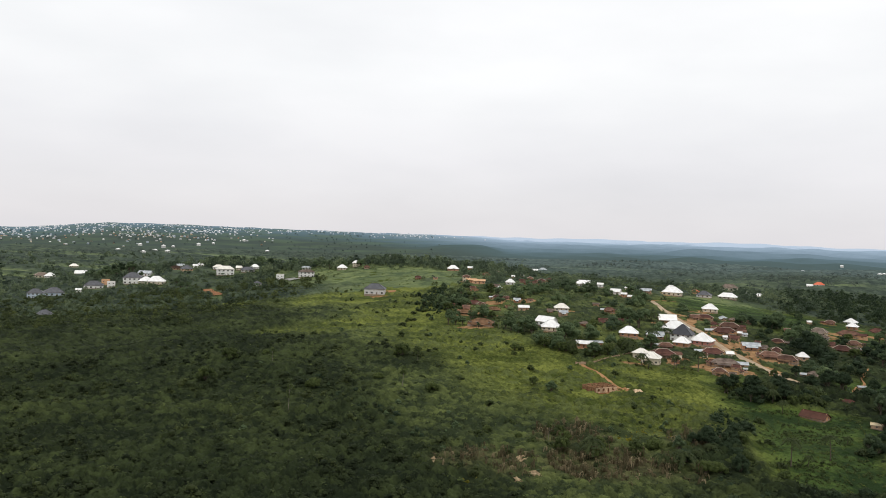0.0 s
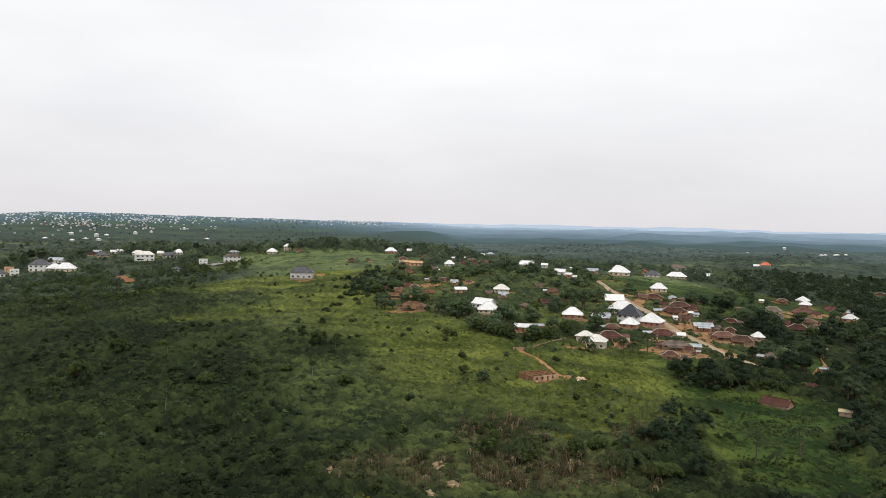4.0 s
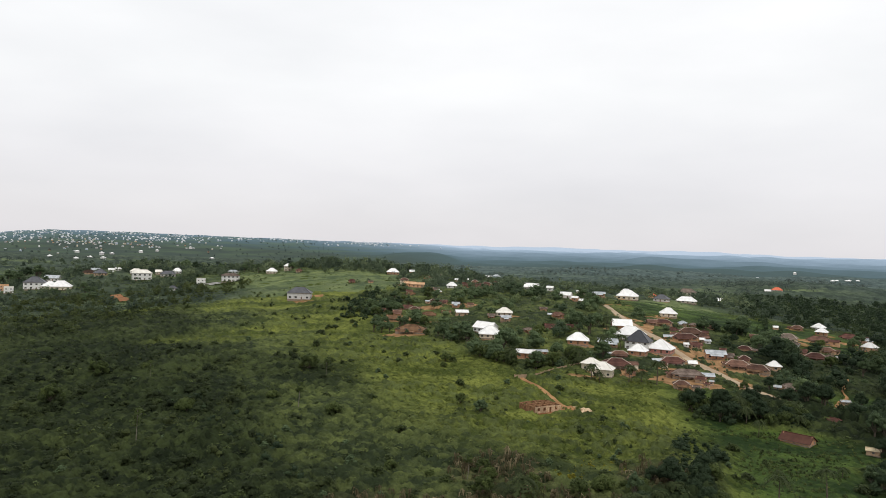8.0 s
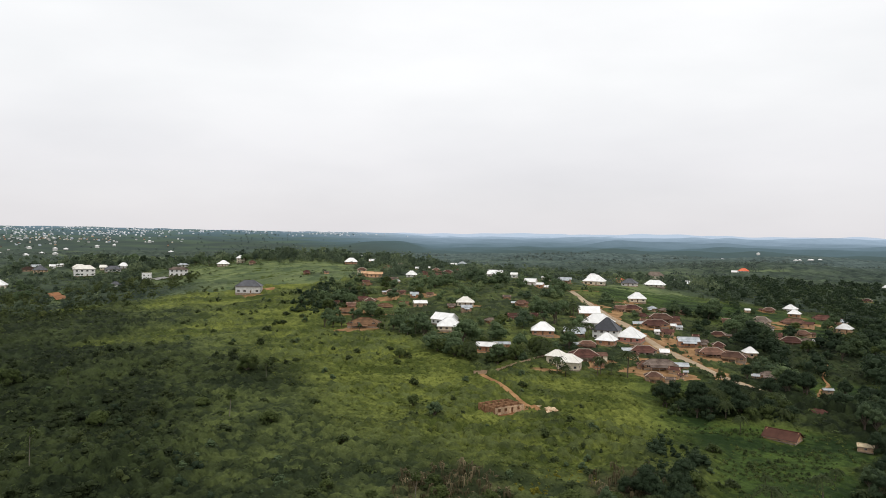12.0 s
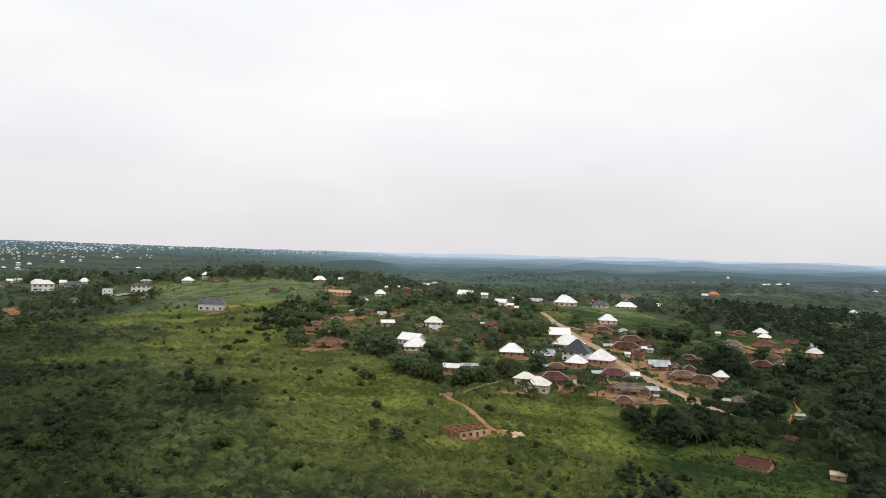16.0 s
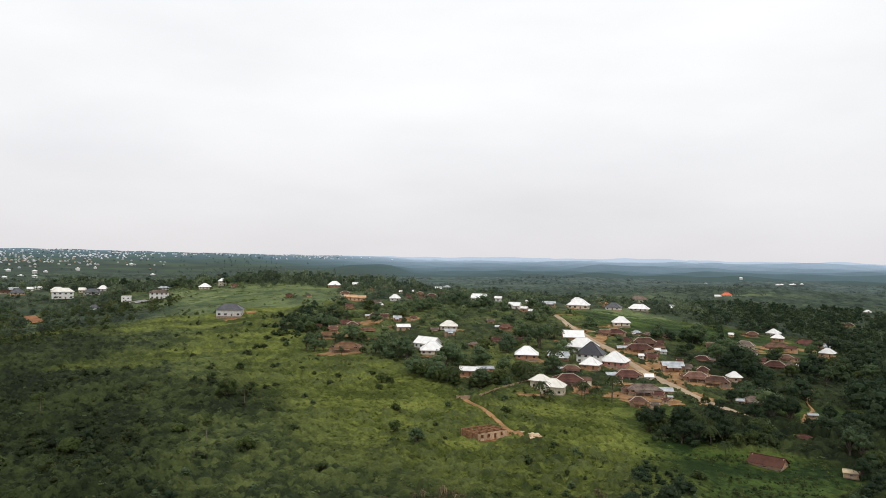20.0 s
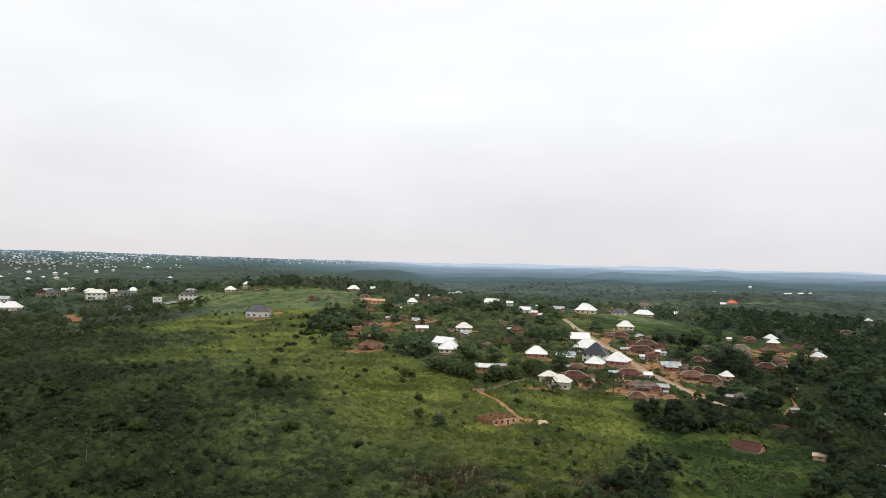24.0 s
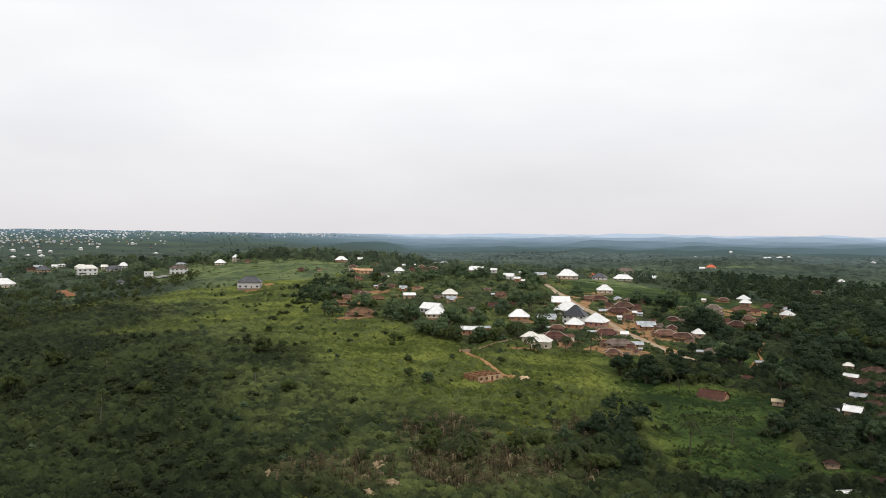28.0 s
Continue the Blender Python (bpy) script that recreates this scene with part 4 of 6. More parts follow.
house(155, 259, 7.5, 5.2, -36, "gable", "umber", "mud")
house(101, 173, 4.4, 3.1, -3, "hip", "umber", "mud")
house(181, 311, 12.6, 8.8, -16, "hip", "umber", "mud")
house(158, 259, 7.9, 4.7, -31, "gable", "umber", "mud")
house(148, 257, 6.5, 3.9, -35, "gable", "steel", "brick")
house(168, 286, 9.8, 5.9, -16, "gable", "umber", "mud")
house(93, 147, 4.7, 2.8, 11, "gable", "alu", "mud")
house(106, 153, 9.4, 5.7, -26, "gable", "umber", "mud")


# ---- roads, tracks and walls ----
def ribbon(name, points, width, mat, label, category, lift=0.15, rough=0.25):
    """A strip laid over the ground along a line of points."""
    rng = random.Random(len(points) * 7)
    pts = [Vector((*p, 0)) for p in points]
    line = []
    for i in range(len(pts) - 1):
        p0, p1, p2, p3 = pts[max(i - 1, 0)], pts[i], pts[i + 1], pts[min(i + 2, len(pts) - 1)]
        steps = max(2, int((p2 - p1).length / 3))
        for k in range(steps):
            t = k / steps
            line.append(0.5 * ((2 * p1) + (p2 - p0) * t + (2 * p0 - 5 * p1 + 4 * p2 - p3) * t * t + (3 * p1 - p0 - 3 * p2 + p3) * t**3))
    line.append(pts[-1])
    bm = bmesh.new()
    rows = []
    for i, p in enumerate(line):
        d = (line[min(i + 1, len(line) - 1)] - line[max(i - 1, 0)]).normalized()
        s = Vector((-d.y, d.x, 0))
        row = []
        for k in range(5):
            u = (k / 4 - 0.5) * width + (rng.uniform(-rough, rough) if k in (0, 4) else 0)
            q = p + s * u
            row.append(bm.verts.new((q.x, q.y, float(height(q.x, q.y)) + lift - (0.25 if k in (0, 4) else 0))))
        rows.append(row)
    for r0, r1 in zip(rows, rows[1:]):
        for k in range(4):
            bm.faces.new((r0[k], r0[k + 1], r1[k + 1], r1[k]))
    bmesh.ops.recalc_face_normals(bm, faces=bm.faces)
    return tagged(new(name, mesh_of(bm, name, mat)), label, category, kind="structure")


ROAD_LINE = [(37, 542), (45, 487), (53, 451), (60, 426), (64, 406), (70, 390), (75, 373), (80, 353), (86, 335), (93, 320), (99, 307), (106, 295), (112, 286), (118, 277), (133, 270), (147, 271)]
set_values(ground.data, "soil", yard_soil(gx, gy))
ribbon("road", ROAD_LINE, 6.5, ROAD, "pale laterite village road running between houses", "road")
TRACK_LINE = [(-17, 316), (-15, 311), (-9, 301), (-3, 288), (2, 276), (11, 262)]
ribbon("dirt_track", TRACK_LINE, 2.9, SOIL, "red earth track down to the building site", "track", rough=0.35)
PATH_LINES = [[(150, 372), (141, 352), (137, 343), (135, 332), (127, 321), (122, 309), (114, 301), (109, 297)], [(131, 421), (150, 452), (160, 463)]]
for line in PATH_LINES:
    ribbon("footpath", line, 1.1, SOIL, "trodden tan earth footpath through grass", "path", lift=0.4, rough=0.5)
ROAD_SPOTS = []
for line, wide in ((ROAD_LINE, 6.5), (TRACK_LINE, 4.0), (PATH_LINES[0], 2.5), (PATH_LINES[1], 2.4)):
    for p, q in zip(line, line[1:]):
        n = max(2, int(math.hypot(q[0] - p[0], q[1] - p[1]) / 2.5))
        for k in range(n):
            ROAD_SPOTS.append((p[0] + (q[0] - p[0]) * k / n, p[1] + (q[1] - p[1]) * k / n, wide))


def compound_wall(points, tall):
    """A low block wall stepping along the ground, panel by panel."""
    ob = tagged(new("compound_wall"), "low tan block wall with plastered piers along a compound edge", "wall")
    x0, y0 = points[0]
    ob.matrix_basis = pose(x0, y0, float(height(x0, y0)))
    for (ax, ay), (cx, cy) in zip(points, points[1:]):
        n = max(1, int(math.hypot(cx - ax, cy - ay) / 3.2))
        for k in range(n):
            p = Vector((ax + (cx - ax) * k / n, ay + (cy - ay) * k / n, 0))
            q = Vector((ax + (cx - ax) * (k + 1) / n, ay + (cy - ay) * (k + 1) / n, 0))
            g = min(float(height(p.x, p.y)), float(height(q.x, q.y)))
            turn = math.degrees(math.atan2(q.y - p.y, q.x - p.x))
            length = (q - p).length
            for name, box_at in (("panel", (0.15, -0.1, -0.4, length - 0.15, 0.1, tall)), ("pier", (-0.15, -0.16, -0.4, 0.15, 0.16, tall + 0.15))):
                bm = bmesh.new()
                box(bm, *box_at)
                piece = part(name, bm, EARTH_WALL, ob)
                piece.matrix_basis = pose(p.x - x0, p.y - y0, g - float(height(x0, y0)), 0, 0, turn)
    return ob


compound_wall([(-20, 314), (-10, 316), (0, 329), (12, 345)], 1.7)


def unfinished_house(x, y, w, d, turn):
    """Roofless block walls with rooms and gaping openings."""
    g = float(height(x, y))
    ob = tagged(new("unfinished_house"), "roofless unfinished house of red blocks with open rooms", "house")
    ob.matrix_basis = pose(x, y, g, 0, 0, turn)
    HOUSES.append((x, y, w))
    rng = random.Random(4)

    def wall_line(ax, ay, cx, cy, openings, mat=RAW_BLOCK):
        length = math.hypot(cx - ax, cy - ay)
        turned = pose(ax, ay, 0, 0, 0, math.degrees(math.atan2(cy - ay, cx - ax)))

        def piece(name, *size):
            bm = bmesh.new()
            box(bm, *size)
            part(name, bm, mat, ob).matrix_basis = turned

        at = 0.0
        for centre, wide, sill, head in sorted(openings):
            piece("wall", at, -0.12, -0.8, centre - wide / 2, 0.12, 2.8 + rng.uniform(-0.15, 0.1))
            if sill > 0:
                piece("sill", centre - wide / 2, -0.12, -0.8, centre + wide / 2, 0.12, sill)
            piece("lintel", centre - wide / 2, -0.12, head, centre + wide / 2, 0.12, 2.75)
            at = centre + wide / 2
        piece("wall", at, -0.12, -0.8, length, 0.12, 2.8 + rng.uniform(-0.3, 0.1))

    a, b = w / 2, d / 2
    win = lambda *cs: [(c, 1.3, 0.9, 2.2) for c in cs]
    wall_line(-a, -b, a, -b, win(2, 5, 11) + [(8, 1.1, 0, 2.2)], WALL["mud"])
    wall_line(-a, b, a, b, win(2.5, 6, 9.5, 12))
    wall_line(-a, -b + 0.12, -a, b - 0.12, win(2.2, 5.5, 8.5))
    wall_line(a, -b + 0.12, a, b - 0.12, win(2.2, 5.5, 8.5))
    for k in (-0.5, 0.0, 0.5):
        wall_line(a * k, -b + 0.12, a * k, b - 0.12, [(b * 0.7, 1.0, 0, 2.1), (b * 1.4, 1.0, 0, 2.1)])
    for k in (-0.3, 0.32):
        for s in range(4):
            wall_line(-a + s * a / 2 + 0.12, b * k, -a + (s + 1) * a / 2 - 0.12, b * k, [(a / 4, 0.9, 0, 2.1)])
    bm = bmesh.new()
    box(bm, -a - 0.2, -b - 0.2, -0.9, a + 0.2, b + 0.2, 0.08)
    part("floor_slab", bm, CLAY, ob)
    return ob


unfinished_house(-7, 267.5, 13.5, 10, 40)


def yard(name, points, width, mat, label):
    ribbon(name, points, width, mat, label, "yard", 0.45, 0.8)
    (ax, ay), (cx, cy) = points
    n = int(math.hypot(cx - ax, cy - ay) / 4) + 1
    ROAD_SPOTS.extend((ax + (cx - ax) * k / n, ay + (cy - ay) * k / n, width) for k in range(n + 1))


CONCRETE = material("yard_concrete", (0.16, 0.16, 0.15), (0.30, 0.29, 0.27), 0.15, 0.9, fine=1.0)
yard("paved_yard", [(-351, 678), (-336, 662)], 13.0, CONCRETE, "grey paved yard in front of white houses")
yard("bare_yard", [(-202, 549), (-191, 556)], 9.0, SOIL, "bare red earth yard beside a grey house")
yard("bare_yard", [(-418, 616), (-380, 573)], 10.0, CLAY, "bare red earth bank on the green slope")


def heap(x, y, r, h, mat, label):
    """A tipped heap of building material, or a worn bank of bare sand."""
    kind = "bank" if mat is BANK else "mound"
    rng = random.Random(int(x * 13 + y))
    bm = bmesh.new()
    bmesh.ops.create_icosphere(bm, subdivisions=3, radius=1.0)
    for v in bm.verts:
        n = noise.noise(v.co * 2.2 + Vector((x, y, 0)))
        v.co = Vector((v.co.x * r * (1 + 0.35 * n), v.co.y * r * 0.7 * (1 + 0.35 * n), max(v.co.z, -0.2) * h * (1 + 0.9 * n)))
    ob = tagged(new(kind, mesh_of(bm, kind, mat)), label, "heap")
    ob.matrix_basis = pose(x, y, float(height(x, y)) + 0.05, 0, 0, rng.uniform(0, 180))


heap(9, 262, 3.2, 1.0, SAND, "pale heap of building sand beside the unfinished house")
heap(12, 266, 2.6, 0.9, SAND, "pale heap of building sand beside the unfinished house")
heap(7, 273, 1.6, 0.5, SAND, "pale heap of building sand beside the unfinished house")
heap(10.5, 268.5, 1.8, 0.6, SAND, "pale heap of building sand beside the unfinished house")
heap(5, 270, 2.6, 1.1, SOIL, "heap of dug red earth beside the track")
heap(-65, 146, 2.6, 1.8, BANK, "pale eroded sandy bank among dead stalks")
heap(-60, 137, 3.0, 1.3, BANK, "pale eroded sandy bank among dead stalks")
heap(-35, 157, 3.0, 1.7, BANK, "pale eroded sandy bank among dead stalks")
heap(-35, 137, 3.8, 1.5, BANK, "pale eroded sandy bank among dead stalks")
heap(-30, 145, 3.6, 1.6, BANK, "pale eroded sandy bank among dead stalks")
heap(-27, 139, 2.0, 1.2, BANK, "pale eroded sandy bank among dead stalks")


# ---- trees ----
def leaf_cloud(centres, radii, tints, per, leaf, seed, flat=0.8, upward=0.45, up_only=True):
    """Leaf sprays round many clump centres: arrays of quad corners and of tints."""
    rng = np.random.default_rng(seed)
    n = len(centres)
    d = rng.normal(size=(n, per, 3))
    d /= np.linalg.norm(d, axis=-1, keepdims=True)
    if up_only:
        d[..., 2] = np.abs(d[..., 2]) * 1.1 - 0.15
    reach = rng.uniform(0.62, 1.08, size=(n, per, 1))
    r = radii[:, None, None]
    pos = centres[:, None, :] + d * reach * r * np.array([1, 1, flat])
    nor = d * 0.9 + rng.normal(scale=0.38, size=d.shape) + np.array([0, 0, upward])
    nor /= np.linalg.norm(nor, axis=-1, keepdims=True)
    side = np.cross(nor, rng.normal(size=d.shape))
    side /= np.linalg.norm(side, axis=-1, keepdims=True) + 1e-9
    up = np.cross(nor, side)
    size = (leaf[:, None, None] if isinstance(leaf, np.ndarray) else leaf) * rng.uniform(0.6, 1.3, size=(n, per, 1)) * 0.5
    long = rng.uniform(0.9, 1.7, size=(n, per, 1))
    corners = np.stack([pos - side * size * long, pos - up * size * 0.8, pos + side * size * long, pos + up * size * 0.8], axis=2)
    t = np.clip(tints[:, None] + rng.normal(scale=0.07, size=(n, per)), 0, 1)
    return corners.reshape(-1, 3), np.repeat(t.reshape(-1), 4)


def core_cloud(centres, radii, tints, flat=0.8, cuts=2):
    """The leafy heart of each clump: a small rounded body, six faces or more."""
    g = np.linspace(-1.0, 1.0, cuts + 1)
    faces = []
    for axis in range(3):
        for side in (-1.0, 1.0):
            for i in range(cuts):
                for k in range(cuts):
                    quad = []
                    for u, v in ((g[i], g[k]), (g[i + 1], g[k]), (g[i + 1], g[k + 1]), (g[i], g[k + 1])):
                        p = np.roll(np.array([side, u, v]), axis)
                        quad.append(p / np.linalg.norm(p))
                    faces.append(quad if side > 0 else quad[::-1])
    shape = np.array(faces).reshape(-1, 3) * np.array([1, 1, flat])
    wob = 1 + 0.12 * np.sin(shape[None] * 5 + centres[:, None, :] * 3).sum(-1, keepdims=True) / 1.7
    corners = centres[:, None, :] + shape[None] * wob * radii[:, None, None]
    return corners.reshape(-1, 3), np.repeat(tints, len(shape))


def quads_mesh(name, corners, tints, mat):
    me = bpy.data.meshes.new(name)
    n = len(corners) // 4
    me.vertices.add(n * 4)
    me.vertices.foreach_set("co", np.asarray(corners, np.float32).ravel())
    me.loops.add(n * 4)
    me.loops.foreach_set("vertex_index", np.arange(n * 4, dtype=np.int32))
    me.polygons.add(n)
    me.polygons.foreach_set("loop_start", np.arange(n, dtype=np.int32) * 4)
    me.update(calc_edges=True)
    set_values(me, "tint", tints)
    me.materials.append(mat)
    return me


def tube(bm, p, q, r0, r1, sides=6):
    p, q = Vector(p), Vector(q)
    d = (q - p).normalized()
    s = d.orthogonal().normalized()
    u = d.cross(s)
    ring = [[bm.verts.new(c + (s * math.cos(k * math.tau / sides) + u * math.sin(k * math.tau / sides)) * r) for k in range(sides)] for c, r in ((p, r0), (q, r1))]
    for k in range(sides):
        bm.faces.new((ring[0][k], ring[0][(k + 1) % sides], ring[1][(k + 1) % sides], ring[1][k]))
    bm.faces.new(ring[1])


def broad_tree(seed, tall, wide, mat, tint, label, per=100, leaf=0.044):
    """A trunk that forks into limbs under a crown of leafy clumps with gaps."""
    rng = random.Random(seed)
    ob = tagged(new("tree"), label, "tree", "village trees")
    bm = bmesh.new()
    fork = Vector((rng.uniform(-0.3, 0.3), rng.uniform(-0.3, 0.3), tall * 0.24))
    tube(bm, (0, 0, -0.4), fork, 0.045 * tall, 0.03 * tall)
    clumps = []
    for k in range(rng.randint(17, 21)):
        a, u = k * 2.4 + rng.uniform(-0.5, 0.5), (k + 0.3) / 21
        reach = wide * 0.42 * math.sqrt(u)
        top = Vector((reach * math.cos(a), reach * math.sin(a), tall * (0.36 + 0.46 * math.sqrt(max(0.0, 1 - u)) + rng.uniform(-0.13, 0.10))))
        if k % 2 == 0:
            tube(bm, fork, top, 0.018 * tall, 0.006 * tall, 5)
        clumps.append((*top, wide * rng.uniform(0.11, 0.24)))
    part("trunk", bm, BARK, ob)
    c = np.array(clumps)
    corners, t = leaf_cloud(c[:, :3], c[:, 3], np.full(len(c), tint) + np.random.default_rng(seed).normal(scale=0.10, size=len(c)), per, leaf * wide + 0.20 * leaf / 0.062, seed, 0.9, 0.3, False)
    inner, ti = core_cloud(c[:, :3], c[:, 3] * 0.66, np.full(len(c), tint))
    part("crown", quads_mesh("crown", np.concatenate([corners, inner]), np.concatenate([t, ti]), mat), mat, ob)
    return ob


def palm_tree(seed, tall, label):
    """A slim ringed trunk with arching fronds of many leaflets."""
    rng = random.Random(seed)
    ob = tagged(new("palm_tree"), label, "palm", "oil palms")
    bm = bmesh.new()
    lean = Vector((rng.uniform(-0.5, 0.5), rng.uniform(-0.5, 0.5), 0))
    for k in range(5):
        tube(bm, lean * (k / 5) ** 2 + Vector((0, 0, tall * k / 5 - (0.4 if k == 0 else 0))), lean * ((k + 1) / 5) ** 2 + Vector((0, 0, tall * (k + 1) / 5)), 0.24 - 0.02 * k, 0.21 - 0.02 * k)
    part("trunk", bm, BARK, ob)
    corners, tints = [], []
    top = lean + Vector((0, 0, tall))
    for f in range(30):
        a = f * 2.4 + rng.uniform(-0.2, 0.2)
        rise = rng.uniform(0.1, 1.2)
        out = Vector((math.cos(a), math.sin(a), 0))
        side = Vector((-out.y, out.x, 0))
        length = rng.uniform(3.4, 4.6)
        prev = top
        for s in range(1, 8):
            u = s / 7
            p = top + out * length * u * math.cos(rise * 0.6) + Vector((0, 0, length * (rise * 0.7 * u - 0.85 * u * u)))
            for sg in (-1, 1):
                tip = (prev + p) / 2 + side * sg * 0.95 * (1.1 - u * 0.6) - Vector((0, 0, 0.28))
                corners += [prev, (prev + tip) / 2 + out * 0.15, tip, p]
                tints += [0.15 + 0.35 * rng.random()] * 4
            prev = p
    part("crown", quads_mesh("crown", np.array([tuple(c) for c in corners]), np.clip(np.array(tints), 0, 1), GULLY_LEAF), GULLY_LEAF, ob)
    return ob


def bare_tree(seed, tall, label):
    """A thin pale trunk with a few bare limbs and a tuft of leaves."""
    rng = random.Random(seed)
    ob = tagged(new("slender_tree"), label, "tree", "slender trees")
    bm = bmesh.new()
    top = Vector((rng.uniform(-0.4, 0.4), rng.uniform(-0.4, 0.4), tall))
    tube(bm, (0, 0, -0.4), top, 0.13, 0.05)
    tips = [top]
    for k in range(4):
        s = top * rng.uniform(0.55, 0.9)
        e = s + Vector((rng.uniform(-1, 1), rng.uniform(-1, 1), rng.uniform(0.6, 1.3)))
        tube(bm, s, e, 0.06, 0.03, 4)
        tips.append(e)
    part("trunk", bm, BARK_PALE, ob)
    c = np.array([tuple(v) for v in tips])
    corners, t = leaf_cloud(c, np.full(len(c), 1.1), np.full(len(c), 0.35), 30, 0.6, seed, 0.8, 0.3, False)
    part("crown", quads_mesh("crown", corners, t, LEAF), LEAF, ob)
    return ob


TREES = [broad_tree(11, 8.0, 8.5, LEAF_DARK, 0.50, "broad dark-green mango tree with a dense crown"), broad_tree(12, 9.5, 8.0, LEAF_DARK, 0.40, "tall dark-green tree with a rounded crown"), broad_tree(13, 6.5, 6.5, LEAF, 0.48, "mid-green leafy tree with an uneven crown"), broad_tree(14, 7.5, 7.0, LEAF, 0.36, "dull green tree with gaps in its crown"), broad_tree(15, 11.0, 6.5, LEAF_DARK, 0.28, "tall narrow tree with blackish green leaves"), broad_tree(16, 5.0, 5.5, LEAF, 0.55, "small bright green leafy tree"), broad_tree(17, 8.5, 8.0, VALLEY_LEAF, 0.55, "blackish green bushy tree with a heavy crown", 130, 0.034), broad_tree(18, 10.0, 7.5, VALLEY_LEAF, 0.45, "tall blackish green tree in the gully", 130, 0.034)]
PALMS = [palm_tree(21, 7.0, "oil palm with arching green fronds"), palm_tree(22, 5.0, "short oil palm with drooping fronds"), palm_tree(23, 9.0, "tall slim oil palm")]
BARES = [bare_tree(31, 8.0, "thin pale-trunked tree with a sparse top"), bare_tree(32, 10.0, "tall thin bare-limbed tree")]


def bush(seed, tall, wide, mat, tint, label):
    """A many-stemmed bush: short stems under low leafy clumps."""
    rng = random.Random(seed)
    ob = tagged(new("bush"), label, "bush", "bushes on the slope")
    bm = bmesh.new()
    clumps = []
    for k in range(7):
        a, u = k * 2.4 + rng.uniform(-0.4, 0.4), (k + 0.2) / 7
        top = Vector((wide * 0.36 * math.sqrt(u) * math.cos(a), wide * 0.36 * math.sqrt(u) * math.sin(a), tall * (0.35 + 0.4 * (1 - u) + rng.uniform(-0.08, 0.12))))
        tube(bm, (top.x * 0.15, top.y * 0.15, -0.3), top, 0.07, 0.03, 4)
        clumps.append((*top, wide * rng.uniform(0.17, 0.27)))
    part("trunk", bm, BARK, ob)
    c = np.array(clumps)
    corners, t = leaf_cloud(c[:, :3], c[:, 3], np.full(len(c), tint) + np.random.default_rng(seed).normal(scale=0.10, size=len(c)), 36, 0.065 * wide + 0.2, seed, 0.85, 0.8, False)
    inner, ti = core_cloud(c[:, :3], c[:, 3] * 0.68, np.full(len(c), tint), cuts=1)
    part("crown", quads_mesh("crown", np.concatenate([corners, inner]), np.concatenate([t, ti]), mat), mat, ob)
    return ob


BUSHES = [bush(41, 2.6, 4.2, GULLY_LEAF, 0.45, "dark green rounded bush on the slope"), bush(42, 3.4, 4.6, LEAF, 0.25, "mid-green bush with an uneven top"), bush(43, 2.2, 5.0, GULLY_LEAF, 0.30, "low spreading blackish green bush"), bush(44, 3.0, 3.4, LEAF_DARK, 0.30, "upright dull green bush")]
USED = set()


def shown(x, y):
    """How far the verge in front of a stretch of road is kept free of trees."""
    return 42.0 if y > 340 else 40.0 if 93 < x < 98 or 111 < x < 117 or 133 < x < 144 else 0.0


def clear_of_houses(x, y, gap, front):
    """False on a building or a road, or close in front of a building as seen from the valley's near end."""
    for hx, hy, wide in ROAD_SPOTS:
        if abs(x - hx) < 9 and math.hypot(x - hx, y - hy) < wide * 0.5 + gap:
            return False
        if wide == 2.5 and hx < 145 and 0 < hy - y < 32 and abs(x - hx + 0.33 * (hy - y)) < 2.8:
            return False
        if wide > 6 and 0 < hy - y < shown(hx, hy) and abs(x - hx + (hx + 4) / (hy + 45) * (hy - y)) < (5.0 if hy > 340 else 2.6):
            return False
    for hx, hy, size in HOUSES:
        dx, dy = x - hx, y - hy
        if abs(dx) > 30 or abs(dy) > 30:
            continue
        if math.hypot(dx, dy) < size * 0.55 + gap:
            return False
        d = math.hypot(hx, hy + 60)
        fx, fy = -hx / d, -(hy + 60) / d
        along, across = dx * fx + dy * fy, abs(dx * fy - dy * fx)
        if 0 < along < front + size * 0.5 and across < size * 0.42 + gap * 0.5:
            return False
    return True


def open_field(x, y):
    """The clear grass below the brown roof, where only palms stand."""
    return max(blob(x, y, 75, 204, 15, 34, -12), blob(x, y, 85, 236, 20, 18, -10), blob(x, y, 74, 170, 17, 9, 20), blob(x, y, 98, 226, 12, 14), blob(x, y, 3, 184, 6, 10)) > 0.5


def plant(kinds, x, y, s, turn):
    ob = kinds
    m = pose(x, y, float(height(x, y)), 0, 0, turn)
    if ob.name not in USED:
        USED.add(ob.name)
        ob.matrix_basis = m
        return ob
    got = copy_thing(ob, m)
    got.scale = (s, s, s)
    return got


def wood(cx, cy, rx, ry, turn, count, seed, kinds, gap=2.4, front=14.0, spread=(0.7, 1.45)):
    """Trees strewn over an ellipse, keeping clear of houses and roads."""
    rng = random.Random(seed)
    c, s = math.cos(radians(turn)), math.sin(radians(turn))
    for _ in range(count):
        a, u = rng.uniform(0, math.tau), math.sqrt(rng.random())
        px, py = rx * u * math.cos(a), ry * u * math.sin(a)
        x, y = cx + px * c - py * s, cy + px * s + py * c
        size, turn_t, kind = rng.uniform(*spread), rng.uniform(0, 360), rng.choice(kinds)
        if clear_of_houses(x, y, gap, front) and not open_field(x, y):
            plant(kind, x, y, size, turn_t)


